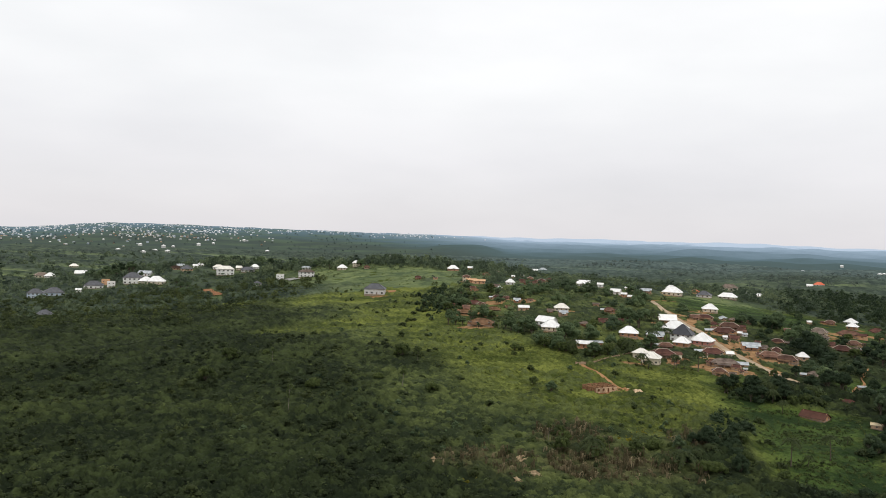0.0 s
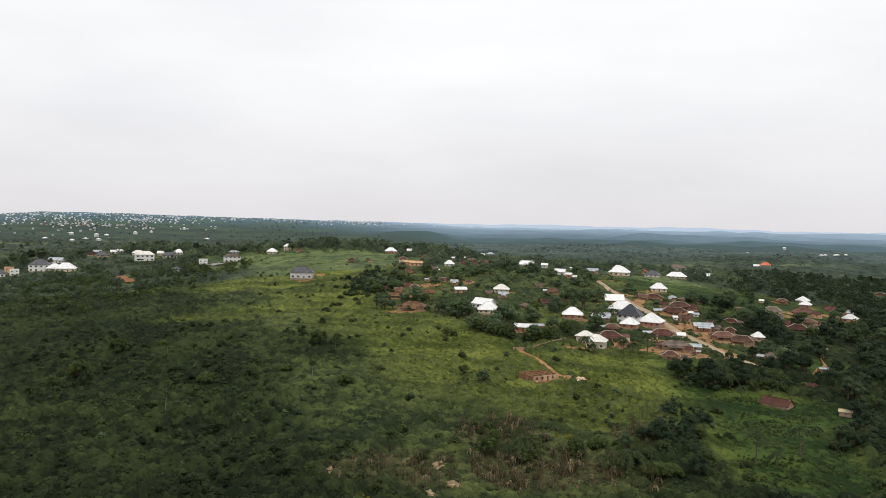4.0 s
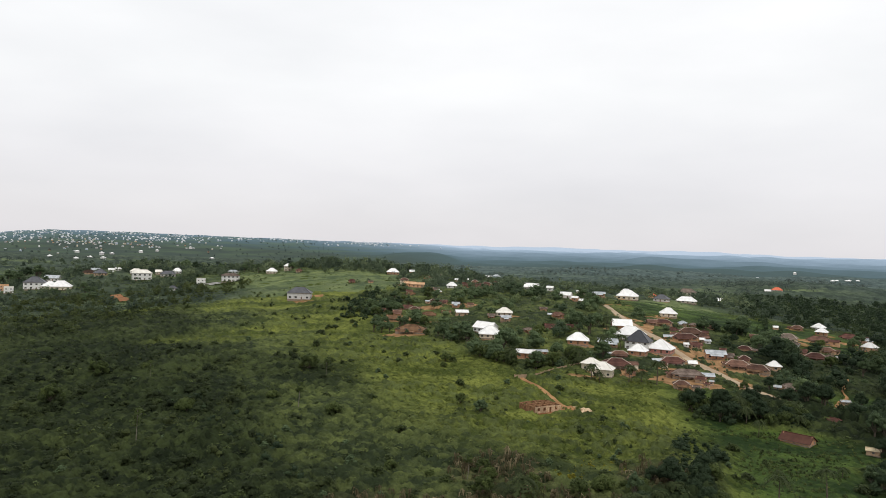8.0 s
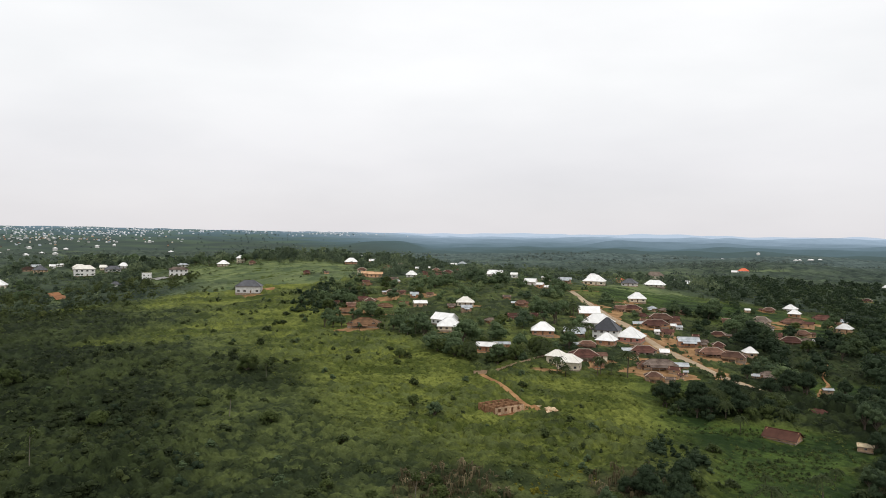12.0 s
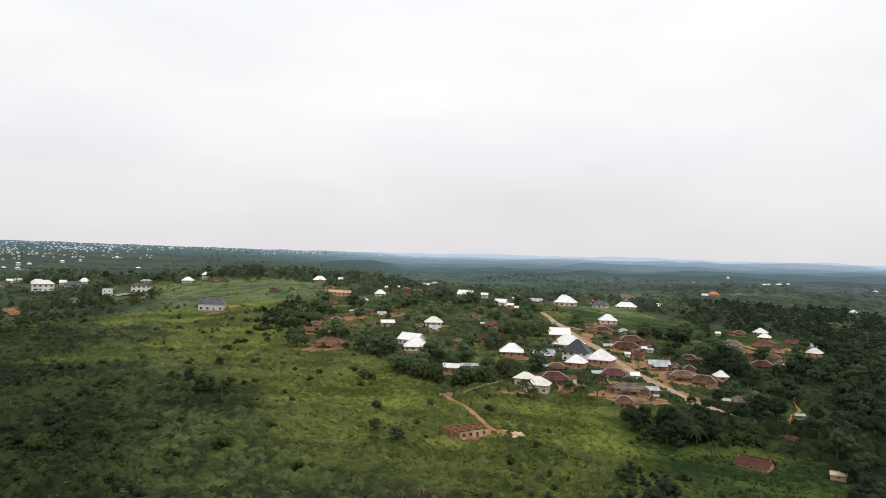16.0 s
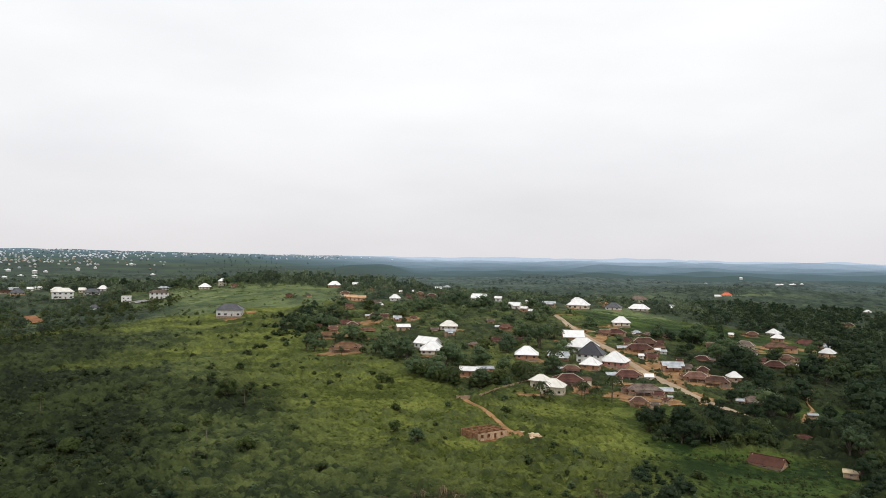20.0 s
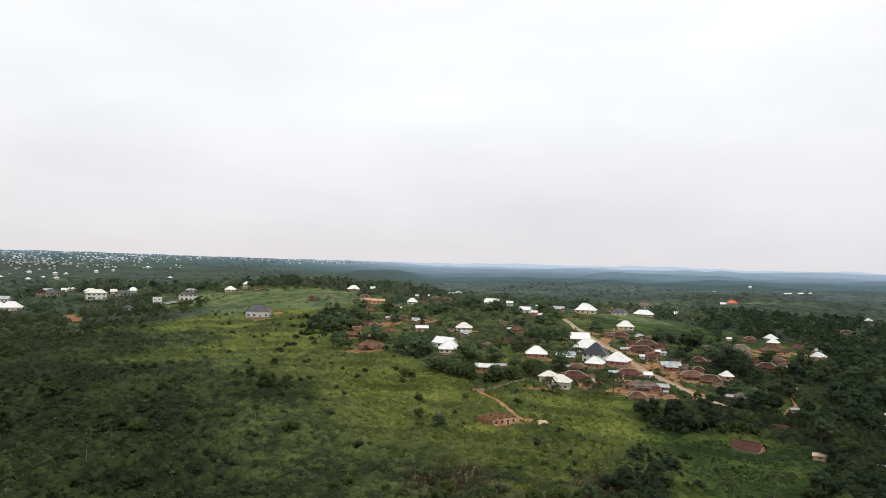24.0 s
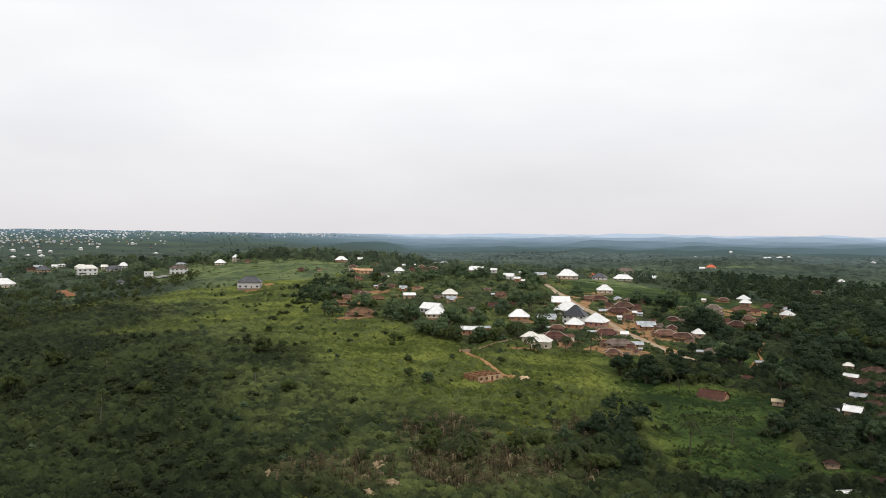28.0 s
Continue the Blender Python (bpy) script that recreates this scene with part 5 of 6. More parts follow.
DARK, MIXED, GULLY, LOW = TREES[:2] + [TREES[4]], TREES[:6], TREES[6:] + [TREES[4]], [TREES[2], TREES[3], TREES[5]]
wood(112, 300, 44, 22, -20, 40, 101, TREES[6:], spread=(0.55, 1.15))
wood(80, 278, 27, 13, -12, 50, 122, TREES[6:] + [TREES[3], PALMS[0]], spread=(0.55, 1.1))
wood(118, 262, 20, 14, 0, 12, 123, GULLY + [TREES[3]])
wood(-8, 385, 46, 40, 0, 26, 102, MIXED)
wood(40, 430, 46, 36, 0, 24, 103, MIXED + PALMS)
wood(-112, 470, 20, 50, 20, 26, 104, DARK, 1.5, 28.0, (0.6, 1.1))
wood(190, 420, 45, 60, 0, 30, 105, MIXED)
wood(122, 450, 32, 36, 0, 16, 107, DARK)
wood(35, 182, 17, 27, 0, 30, 110, GULLY + [TREES[3], TREES[2], PALMS[1]], spread=(0.5, 1.0))
wood(2, 172, 26, 20, 0, 12, 120, LOW + [PALMS[1]])
wood(-40, 185, 26, 14, 0, 4, 121, LOW + [BARES[0]], spread=(0.5, 0.8))
wood(118, 208, 16, 34, 0, 12, 111, GULLY, spread=(0.5, 1.1))
wood(97, 203, 6, 5, 0, 5, 124, GULLY, spread=(0.6, 1.0))
wood(-4, 342, 26, 10, 30, 24, 112, LOW + PALMS[:2])
wood(30, 318, 18, 6, 0, 9, 113, PALMS, front=6.0)
wood(96, 146, 44, 13, 0, 10, 119, GULLY, spread=(0.4, 0.9))
wood(50, 156, 16, 9, 0, 12, 126, BUSHES[:4], spread=(0.6, 1.2))
wood(-140, 280, 110, 80, 20, 10, 116, LOW)
wood(-110, 260, 110, 90, 0, 4, 117, BARES)
wood(60, 375, 40, 40, 0, 12, 118, PALMS, 1.0, 10.0)
wood(-640, 770, 90, 30, -50, 20, 150, DARK + [TREES[7]], 1.0, 2.0, (1.0, 1.7))
wood(-620, 900, 120, 40, -45, 22, 151, DARK + [TREES[7]], 1.0, 30.0, (1.1, 1.9))
wood(-470, 830, 70, 40, -40, 14, 152, DARK + [TREES[7]], 1.0, 30.0, (1.0, 1.7))
wood(-330, 760, 90, 26, -10, 22, 153, DARK, 1.0, 25.0, (0.6, 1.2))
wood(-230, 800, 80, 30, 10, 16, 154, DARK, 1.0, 25.0, (0.6, 1.1))
wood(-470, 620, 110, 30, -50, 18, 155, DARK, 1.0, 20.0, (0.6, 1.1))
DARK_BUSH = BUSHES[:4]
wood(-60, 330, 60, 90, 24, 40, 130, DARK_BUSH, 1.0, 6.0, (0.5, 1.2))
wood(-150, 300, 90, 110, 30, 50, 131, DARK_BUSH, 1.0, 6.0, (0.7, 1.5))
wood(-100, 190, 70, 50, 0, 34, 132, DARK_BUSH, 1.0, 6.0, (0.7, 1.5))
wood(-160, 480, 60, 70, 20, 30, 133, DARK_BUSH, 1.0, 10.0, (0.6, 1.3))
wood(30, 235, 50, 45, 0, 28, 134, BUSHES, 1.0, 6.0, (0.4, 1.0))
wood(-20, 175, 50, 34, 0, 36, 135, BUSHES, 1.0, 6.0, (0.5, 1.2))
wood(95, 285, 45, 26, -25, 30, 136, DARK_BUSH, 1.0, 4.0, (0.6, 1.3))
wood(85, 200, 40, 50, 0, 26, 137, BUSHES, 1.0, 6.0, (0.5, 1.2))
wood(30, 400, 70, 70, 0, 34, 138, DARK_BUSH, 0.8, 3.0, (0.6, 1.2))
wood(120, 420, 70, 70, 0, 26, 139, DARK_BUSH, 0.8, 3.0, (0.6, 1.2))
wood(-90, 480, 60, 70, 20, 22, 148, MIXED, 0.6, 26.0, (0.6, 1.1))
plant(PALMS[2], 60, 177, 1.10, 20)
plant(PALMS[2], 76, 187, 1.00, 80)
plant(PALMS[0], 75, 254, 0.80, 150)
plant(PALMS[0], 66, 178, 0.60, 200)
plant(PALMS[1], 68, 206, 0.55, 10)
plant(PALMS[1], 90, 214, 0.6, 60)
plant(TREES[7], 112, 238, 0.75, 15)
plant(TREES[6], 118, 233, 0.65, 95)
plant(TREES[3], -77, 396, 0.6, 70)
plant(TREES[4], -88, 392, 0.45, 110)
plant(TREES[1], -101, 404, 0.7, 150)
wood(-24, 338, 22, 7, -38, 20, 160, [TREES[1], TREES[2], TREES[3], PALMS[0]], 0.6, 16.0, (0.7, 1.1))
wood(-62, 388, 20, 9, -35, 14, 161, [TREES[4], TREES[1], BARES[1]], 0.6, 14.0, (0.7, 1.1))
wood(-108, 424, 12, 18, 0, 10, 162, DARK, 0.6, 16.0, (0.6, 1.0))
plant(TREES[3], 86, 321, 0.6, 20)
plant(TREES[6], 90, 314, 0.6, 80)
plant(TREES[2], -40, 268, 0.8, 40)
plant(TREES[1], -30, 252, 0.7, 80)


# ---- scrub, grass clumps and far woods ----
def scatter(seed, count, a0, a1, r0, r1):
    """Places strewn evenly over a wedge of land."""
    rng = np.random.default_rng(seed)
    a = np.radians(rng.uniform(a0, a1, count))
    r = np.sqrt(rng.uniform(r0**2, r1**2, count))
    return r * np.sin(a), -60 + r * np.cos(a), rng


def off_buildings(x, y, gap, front=0.0):
    keep = np.ones(len(x), bool)
    for hx, hy, wide in ROAD_SPOTS:
        keep &= np.hypot(x - hx, y - hy) > wide * 0.5 + gap * 0.6
        if front > 3 and wide == 2.5:
            keep &= ~((np.abs(x - hx + 0.33 * (hy - y)) < 3.0) & (y < hy) & (hy - y < 32))
        if front > 5 and shown(hx, hy) and wide > 6:
            keep &= ~((np.abs(x - hx + (hx + 4) / (hy + 45) * (hy - y)) < (5.0 if hy > 340 else 2.6)) & (y < hy) & (hy - y < shown(hx, hy)))
    for hx, hy, size in HOUSES:
        keep &= np.hypot(x - hx, y - hy) > size * 0.52 + gap
        if front:
            d = math.hypot(hx, hy + 60)
            fx, fy = -hx / d, -(hy + 60) / d
            along, across = (x - hx) * fx + (y - hy) * fy, np.abs((x - hx) * fy - (y - hy) * fx)
            keep &= ~((along > 0) & (along < size * 0.5 + front) & (across < size * 0.5))
    return keep


def patchiness(x, y, scale, seed):
    """Soft noise of sines, about 0 to 1."""
    k = np.random.default_rng(seed).uniform(0, 6.28, 8)
    v = np.zeros_like(x)
    for i in range(4):
        f = scale * (1.0 + 0.7 * i)
        v += np.sin(x * f * math.cos(k[i]) + y * f * math.sin(k[i]) + k[i + 4])
    return 0.5 + v / 8


def dry_zone(x, y):
    zone = np.maximum(np.maximum(blob(x, y, -17, 188, 13, 13), blob(x, y, 29, 197, 8, 11)), np.maximum(blob(x, y, -4, 160, 26, 14), 0.8 * blob(x, y, -46, 150, 16, 12)))
    return np.clip(zone * 1.5 * patchiness(x, y, 0.16, 31) + zone * 0.25 - 0.1, 0, 1)


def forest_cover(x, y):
    """Where the bush is dark, and deepened for lens vignetting: the western slope and the gully by the road."""
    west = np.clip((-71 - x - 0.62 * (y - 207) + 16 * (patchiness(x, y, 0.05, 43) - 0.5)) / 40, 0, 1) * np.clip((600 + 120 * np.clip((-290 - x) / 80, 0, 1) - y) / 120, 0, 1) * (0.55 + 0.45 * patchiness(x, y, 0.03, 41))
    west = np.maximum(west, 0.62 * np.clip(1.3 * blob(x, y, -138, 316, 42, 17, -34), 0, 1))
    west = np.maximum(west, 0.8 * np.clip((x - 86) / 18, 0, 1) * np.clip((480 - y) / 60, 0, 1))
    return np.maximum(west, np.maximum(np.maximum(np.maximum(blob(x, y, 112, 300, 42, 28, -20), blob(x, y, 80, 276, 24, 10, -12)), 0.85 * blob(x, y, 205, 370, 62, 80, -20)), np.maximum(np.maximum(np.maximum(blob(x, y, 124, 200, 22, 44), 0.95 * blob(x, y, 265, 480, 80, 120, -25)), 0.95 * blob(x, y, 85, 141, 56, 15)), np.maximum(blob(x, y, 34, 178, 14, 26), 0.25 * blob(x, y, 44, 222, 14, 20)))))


def chance(i, k, seed):
    """A repeatable number from 0 to 1 for each cell."""
    v = np.sin(i * 127.1 + k * 311.7 + seed * 74.7) * 43758.5453
    return v - np.floor(v)


def domes(x, y, cell, seed):
    """Rounded bush tops, one to a cell: how high the cover stands (0 to 1) and which bush it is (0 to 1)."""
    w = 6.283 / cell
    x, y = x + cell * (0.16 * np.sin(y * w * 0.9 + seed) + 0.10 * np.sin((x + y) * w * 2.3)), y + cell * (0.16 * np.sin(x * w * 0.8 - seed) + 0.10 * np.sin((x - y) * w * 2.6))
    ci, ck = np.floor(x / cell), np.floor(y / cell)
    top, tone = np.zeros_like(x), np.zeros_like(x)
    for di in (-1, 0, 1):
        for dk in (-1, 0, 1):
            i, k = ci + di, ck + dk
            px, py = (i + chance(i, k, seed)) * cell, (k + chance(i, k, seed + 1)) * cell
            r = cell * (0.42 + 0.42 * chance(i, k, seed + 2))
            h = (0.45 + 0.55 * chance(i, k, seed + 3)) * np.clip(1 - ((x - px) ** 2 + (y - py) ** 2) / r**2, 0, 1) ** 0.72
            tone = np.where(h > top, chance(i, k, seed + 4), tone)
            top = np.maximum(top, h)
    return top, tone


def yellow_patch(x, y):
    """Flat spots of bright yellow-green grass by the stream."""
    return np.maximum(np.maximum(blob(x, y, 4, 196, 5, 3), blob(x, y, -50, 132, 4, 3)), 0.35 * blob(x, y, 13, 207, 8, 4))


def canopy_rise(x, y):
    """Height of the leafy cover over the ground, and its tone."""
    m, f, d = np.clip(meadow_cover(x, y) * 1.3, 0, 1), forest_cover(x, y), dry_zone(x, y)
    m = np.where((x > 42) & (y < 300), np.clip(2.2 * m - 0.25, 0, 1), m)
    f = f * (1 - 0.85 * m * ((x > 40) | (x < -150)))
    big, tone_b = domes(x, y, 3.2, 1)
    mid, tone_m = domes(x, y, 1.6, 2)
    low, tone_l = domes(x, y, 1.1, 3)
    p = patchiness(x, y, 0.05, 5)
    huge, tone_h = domes(x, y, 8.5, 4)
    scrub = (1.7 + 2.2 * p) * np.maximum(big, mid * 0.8) + 0.55 * low
    wild = (2.8 + 2.4 * p) * np.maximum(big, mid * 0.75) + 0.6 * low + 2.2 * huge * np.clip(p * 2.4 - 0.9, 0, 1)
    clump, tone_c = domes(x, y, 2.1, 6)
    grass = 1.7 * clump * np.clip(0.9 * p + 1.1 - 2.0 * patchiness(x * 0.35 + y * 0.1, y, 0.16, 47), 0.1, 1.3) * (tone_c > 0.35) + 0.6 * mid * p + 0.5 * low
    m = m * np.where((x < 42) & (tone_b > 0.58) & (big > 0.25) & (patchiness(x * 0.3 + y * 0.12, y * 1.3, 0.055, 44) > 0.46), 0.10, 1.0)
    rise = (scrub * (1 - f) + wild * f) * (1 - m) + grass * m * (1 - 0.7 * np.clip((x - 42) / 20, 0, 1))
    rise = rise * (1 - 0.6 * np.clip(d, 0, 1)) * (1 - 0.85 * yellow_patch(x, y + 1.5))
    rise = rise * (1 - 0.45 * np.clip((y - 320 + 0.6 * np.minimum(x, 60)) / 30, 0, 1) * (x > -130) * (y < 620))
    rise = rise + (0.34 - 0.14 * m) * (chance(np.round(x * 9), np.round(y * 9), 91) - 0.5)
    tone = np.where(m > 0.5, 0.65 * tone_c + 0.35 * tone_m, 0.75 * tone_b + 0.25 * tone_l)
    return rise, tone, m, f, d


def cover_sheet(name, azimuths, radii, mat, label, category, rise):
    ob, x, y = sheet(name, azimuths, radii, lambda x, y, r: height(x, y), mat)
    up, marks = rise(x, y)
    co = np.stack([x, y, height(x, y) + up], -1).astype(np.float32)
    ob.data.vertices.foreach_set("co", co.ravel())
    for key, values in marks.items():
        set_values(ob.data, key, values)
    ob.data.update()
    return tagged(ob, label, category, kind="stuff")


def near_rise(x, y):
    up, tone, m, f, d = canopy_rise(x, y)
    keep = off_buildings(x, y, 0.2) & (yard_soil(x, y) + 0.5 * (patchiness(x, y, 0.55, 61) - 0.5) + 0.3 * (patchiness(x, y, 1.6, 62) - 0.5) < 0.66)
    up = np.where(keep, up + 0.04, -0.6)
    band = patchiness(x * 0.35 + y * 0.1, y, 0.16, 47) - 0.5
    tint = np.clip(0.16 + 0.56 * tone + 0.42 * (patchiness(x * 0.7, y * 0.35, 0.09, 9) - 0.5) + (0.32 - 0.2 * f + 0.4 * m) * band, 0, 1)
    return up, {"tint": tint, "meadow": m, "lush_dim": m * np.clip((x - 42) / 20, 0, 1), "forest": f, "dry": np.clip(d, 0, 1)}


# forest and lush ramps: real dark greens with lens vignetting painted in
NEAR_COVER = canopy_material("leafy_cover", (("scrub", (0.025, 0.035, 0.016), (0.095, 0.116, 0.037), 0.10), ("meadow", (0.052, 0.068, 0.016), (0.150, 0.170, 0.038), 0.06), ("lush_dim", (0.016, 0.031, 0.009), (0.058, 0.092, 0.021), 0.06), ("forest", (0.0095, 0.0143, 0.0072), (0.0285, 0.0405, 0.0165), 0.10), ("dry", (0.028, 0.033, 0.015), (0.104, 0.100, 0.046), 0.25)))
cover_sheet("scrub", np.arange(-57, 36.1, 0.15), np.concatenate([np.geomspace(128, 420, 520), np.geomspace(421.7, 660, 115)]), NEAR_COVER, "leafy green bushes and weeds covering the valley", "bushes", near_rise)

# loose sprays that break the outline of the bushes
for name, seed, count, r0, r1, per, mat, want, label in (
    ("bush_sprays", 51, 20000, 150, 900, 12, LEAF, lambda m, f: (1 - m) * (1 - f), "leafy sprays and saplings among green bushes"),
    ("forest_sprays", 55, 30000, 150, 660, 12, FOREST_DIM, lambda m, f: (1 - m) * f, "dark leafy sprays above the thick bush"),
    ("grass_tufts", 61, 60000, 150, 520, 7, MEADOW, lambda m, f: m * (0.35 + 0.65 * (np.hypot(x, y) < 360)) * np.where(x > 45, 0.15, 1.0), "bright tufts of tall grass and weeds")):
    x, y, rng = scatter(seed, count, -56, 36, r0, r1)
    up, tone, m, f, d = canopy_rise(x, y)
    keep = (rng.random(len(x)) < want(m, f)) & (yard_soil(x, y) < 0.45) & (rng.random(len(x)) > d) & off_buildings(x, y, 1.0, 1.0)
    x, y, up, tone = x[keep], y[keep], up[keep], tone[keep]
    radius = (rng.uniform(0.5, 1.3, len(x)) if mat is not MEADOW else rng.uniform(0.3, 0.8, len(x))) * (1 + 0.8 * np.clip((np.hypot(x, y) - 500) / 300, 0, 1))
    centres = np.stack([x, y, height(x, y) + up + 0.1 * radius], -1)
    corners, t = leaf_cloud(centres, radius, np.clip(0.12 + 0.75 * tone, 0, 1), per, 0.30 + 0.34 * radius, seed, 0.6, 1.3)
    tagged(new(name, quads_mesh(name, corners, t, mat)), label, "bushes", kind="stuff")

# withered plantain stalks near the stream: leaning stems with long dead leaves that arch and droop
x, y, rng = scatter(71, 9000, -34, 24, 175, 300)
keep = rng.random(len(x)) < dry_zone(x, y) * 0.8
x, y = x[keep], y[keep]
n = len(x)
foot = np.stack([x, y, height(x, y) - 0.1], -1)
lean = np.stack([rng.normal(scale=0.16, size=n), rng.normal(scale=0.16, size=n), np.ones(n)], -1)
tall = (1.6 + 3.6 * rng.random(n) ** 1.6)[:, None]
side = np.stack([np.cos(x * 7), np.sin(x * 7), 0 * x], -1) * 0.10
stems = [np.stack([foot - s, foot + s, foot + lean * tall + s * 0.5, foot + lean * tall - s * 0.5], 1) for s in (side, side[:, [1, 0, 2]] * np.array([1, -1, 1]))]
tint = rng.uniform(0.0, 1.0, n) ** 2.0
for k in range(7):
    a = rng.uniform(0, 6.28, n)
    out = np.stack([np.cos(a), np.sin(a), 0 * a], -1)
    wide = np.stack([-np.sin(a), np.cos(a), 0 * a], -1) * rng.uniform(0.12, 0.26, (n, 1))
    top = foot + lean * tall * rng.uniform(0.7, 1.0, (n, 1))
    reach = rng.uniform(0.4, 1.1, (n, 1))
    bend = top + out * reach + np.array([0, 0, 1]) * rng.uniform(-0.3, 0.5, (n, 1))
    end = bend + out * reach * 0.4 - np.array([0, 0, 1]) * rng.uniform(0.7, 1.9, (n, 1))
    stems.append(np.stack([top - wide * 0.3, top + wide * 0.3, bend + wide, bend - wide], 1))
    stems.append(np.stack([bend - wide, bend + wide, end + wide * 0.4, end - wide * 0.4], 1))
corners = np.concatenate([q.reshape(-1, 3) for q in stems])
dry = new("dry_stalks", quads_mesh("dry_stalks", corners, np.tile(np.repeat(tint, 4), len(stems)), DRY))
tagged(dry, "withered brown plantain stalks with drooping dead leaves", "dead plants", kind="stuff")

# treetops between and behind the houses, too many to count
def tree_crowns(name, seed, count, a0, a1, r0, r1, thin, size, per, mat, label, front, leaf=(0.34, 0.35), level=height):
    x, y, rng = scatter(seed, count, a0, a1, r0, r1)
    keep = (rng.random(len(x)) < thin(x, y)) & off_buildings(x, y, size[0], front)
    x, y = x[keep], y[keep]
    n = len(x)
    wide = size[0] + (size[1] - size[0]) * rng.random(n) ** 1.7
    tint = np.clip(0.12 + 0.5 * patchiness(x, y, 0.06, seed) + 0.3 * patchiness(x, y, 0.017, seed + 3) + rng.normal(scale=0.2, size=n), 0, 1)
    cs, rs, ts = [], [], []
    for k in range(5):
        a = rng.uniform(0, 6.28, n)
        off = wide * (0.0 if k == 0 else 0.62)
        lift = wide * (1.35 if k == 0 else rng.uniform(0.5, 1.05, n))
        cs.append(np.stack([x + off * np.cos(a), y + off * np.sin(a), level(x, y) + lift], -1))
        rs.append(wide * rng.uniform(0.5, 0.72, n))
        ts.append(np.clip(tint + rng.normal(scale=0.07, size=n), 0, 1))
    c, r, t = np.concatenate(cs), np.concatenate(rs), np.concatenate(ts)
    corners, tt = leaf_cloud(c, r, t, per, leaf[0] * r + leaf[1], seed, 0.95, 0.35, False)
    if per > 10:
        inner, ti = core_cloud(c, r * 0.55, t, cuts=2 if per > 26 else 1)
        corners, tt = np.concatenate([corners, inner]), np.concatenate([tt, ti])
    tagged(new(name, quads_mesh(name, corners, tt, mat)), label, "woods", kind="stuff")


def village_thin(x, y):
    inside = x + 0.42 * (y - 180) > -20
    clumps = np.clip(2.6 * patchiness(x, y, 0.075, 12) - 0.75, 0, 1)
    return clumps * np.clip(1.1 - 1.6 * meadow_cover(x, y), 0, 1) * inside * np.clip(1.15 - 0.9 * yard_soil(x, y), 0, 1) * (1 - 0.3 * (np.abs(x - 85) < 45) * (y < 470))


def hill_thin(x, y):
    a = np.degrees(np.arctan2(x, y + 60))
    hedges = np.clip(3.2 * patchiness(x * 0.5, y * 1.6, 0.028, 3) - 1.3, 0, 1)
    return np.clip(hedges + (0.1 + 0.7 * np.clip(2.6 * patchiness(x, y * 1.4, 0.022, 15) - 0.8, 0, 1)) * np.clip((a - 6) / 10, 0, 1) + 0.2 * (a > -14) * (y < 760), 0, 1) * (a > -18) * np.clip(1.1 - 1.6 * meadow_cover(x, y), 0, 1)


def crest_thin(x, y):
    """A belt of trees along the crest of the hill."""
    line = 792 + 0.05 * (x + 300) + 22 * np.sin(x / 47) - 0.22 * np.clip(x + 200, 0, 400)
    return np.clip(1.15 - np.abs(y - line) / 62, 0, 1) * np.clip(3.4 * patchiness(x, y, 0.035, 19) - 0.7, 0.12, 1)


def far_thin(x, y):
    return np.clip(4.0 * patchiness(x * 0.45, y * 1.3, 0.016, 4) - 1.9, 0, 1)


tree_crowns("village_woods", 84, 1900, -30, 34, 335, 640, lambda x, y: village_thin(x, y) * (x < 105 + 30 * np.sin(y / 40)), (2.4, 6.4), 64, LEAF_DARK, "dark treetops crowding between the village houses", 26.0, (0.17, 0.24))
tree_crowns("valley_woods", 90, 1250, 6, 36, 335, 640, lambda x, y: village_thin(x, y) * (x >= 105 + 30 * np.sin(y / 40)), (2.3, 7.6), 64, VALLEY_LEAF, "dense dark treetops east of the village road", 16.0, (0.18, 0.25))
tree_crowns("meadow_bushes", 95, 2600, -40, 16, 250, 480, lambda x, y: np.clip(meadow_cover(x, y), 0, 1) * np.clip(5.0 * patchiness(x * 0.3 + y * 0.12, y * 1.3, 0.055, 44) - 2.4, 0, 1) * 0.8, (0.45, 1.3), 14, GULLY_LEAF, "low dark shrubs in lines across the meadow", 8.0, (0.26, 0.20))
tree_crowns("yellow_grass", 96, 5000, -16, 6, 180, 275, yellow_patch, (0.4, 0.8), 12, YELLOW_LEAF, "flat patches of bright yellow-green grass", 0.0, (0.3, 0.2))
tree_crowns("thicket", 97, 4200, -56, 4, 150, 470, lambda x, y: np.clip(forest_cover(x, y) * 1.2 - 0.1, 0, 1) * (x < -20) * np.clip(2.6 * patchiness(x, y, 0.06, 52) - 0.75, 0, 1), (1.2, 3.6), 30, FOREST_DIM, "dark rounded thickets crowding the western slope", 4.0, (0.20, 0.22))
tree_crowns("gully_thicket", 98, 2600, 8, 36, 185, 360, lambda x, y: np.clip(np.maximum(np.maximum(blob(x, y, 124, 195, 20, 46), blob(x, y, 85, 138, 52, 12)), np.maximum(np.maximum(blob(x, y, 34, 180, 13, 24), 0.75 * blob(x, y, 45, 222, 9, 18)), np.maximum(blob(x, y, 80, 276, 25, 11, -12), blob(x, y, 150, 300, 34, 30)))) * 1.3 - 0.35, 0, 1) * np.clip(2.6 * patchiness(x, y, 0.09, 57) - 0.6, 0, 1), (0.9, 2.9), 34, VALLEY_LEAF, "dark bushes and saplings filling the gully", 6.0, (0.17, 0.20))
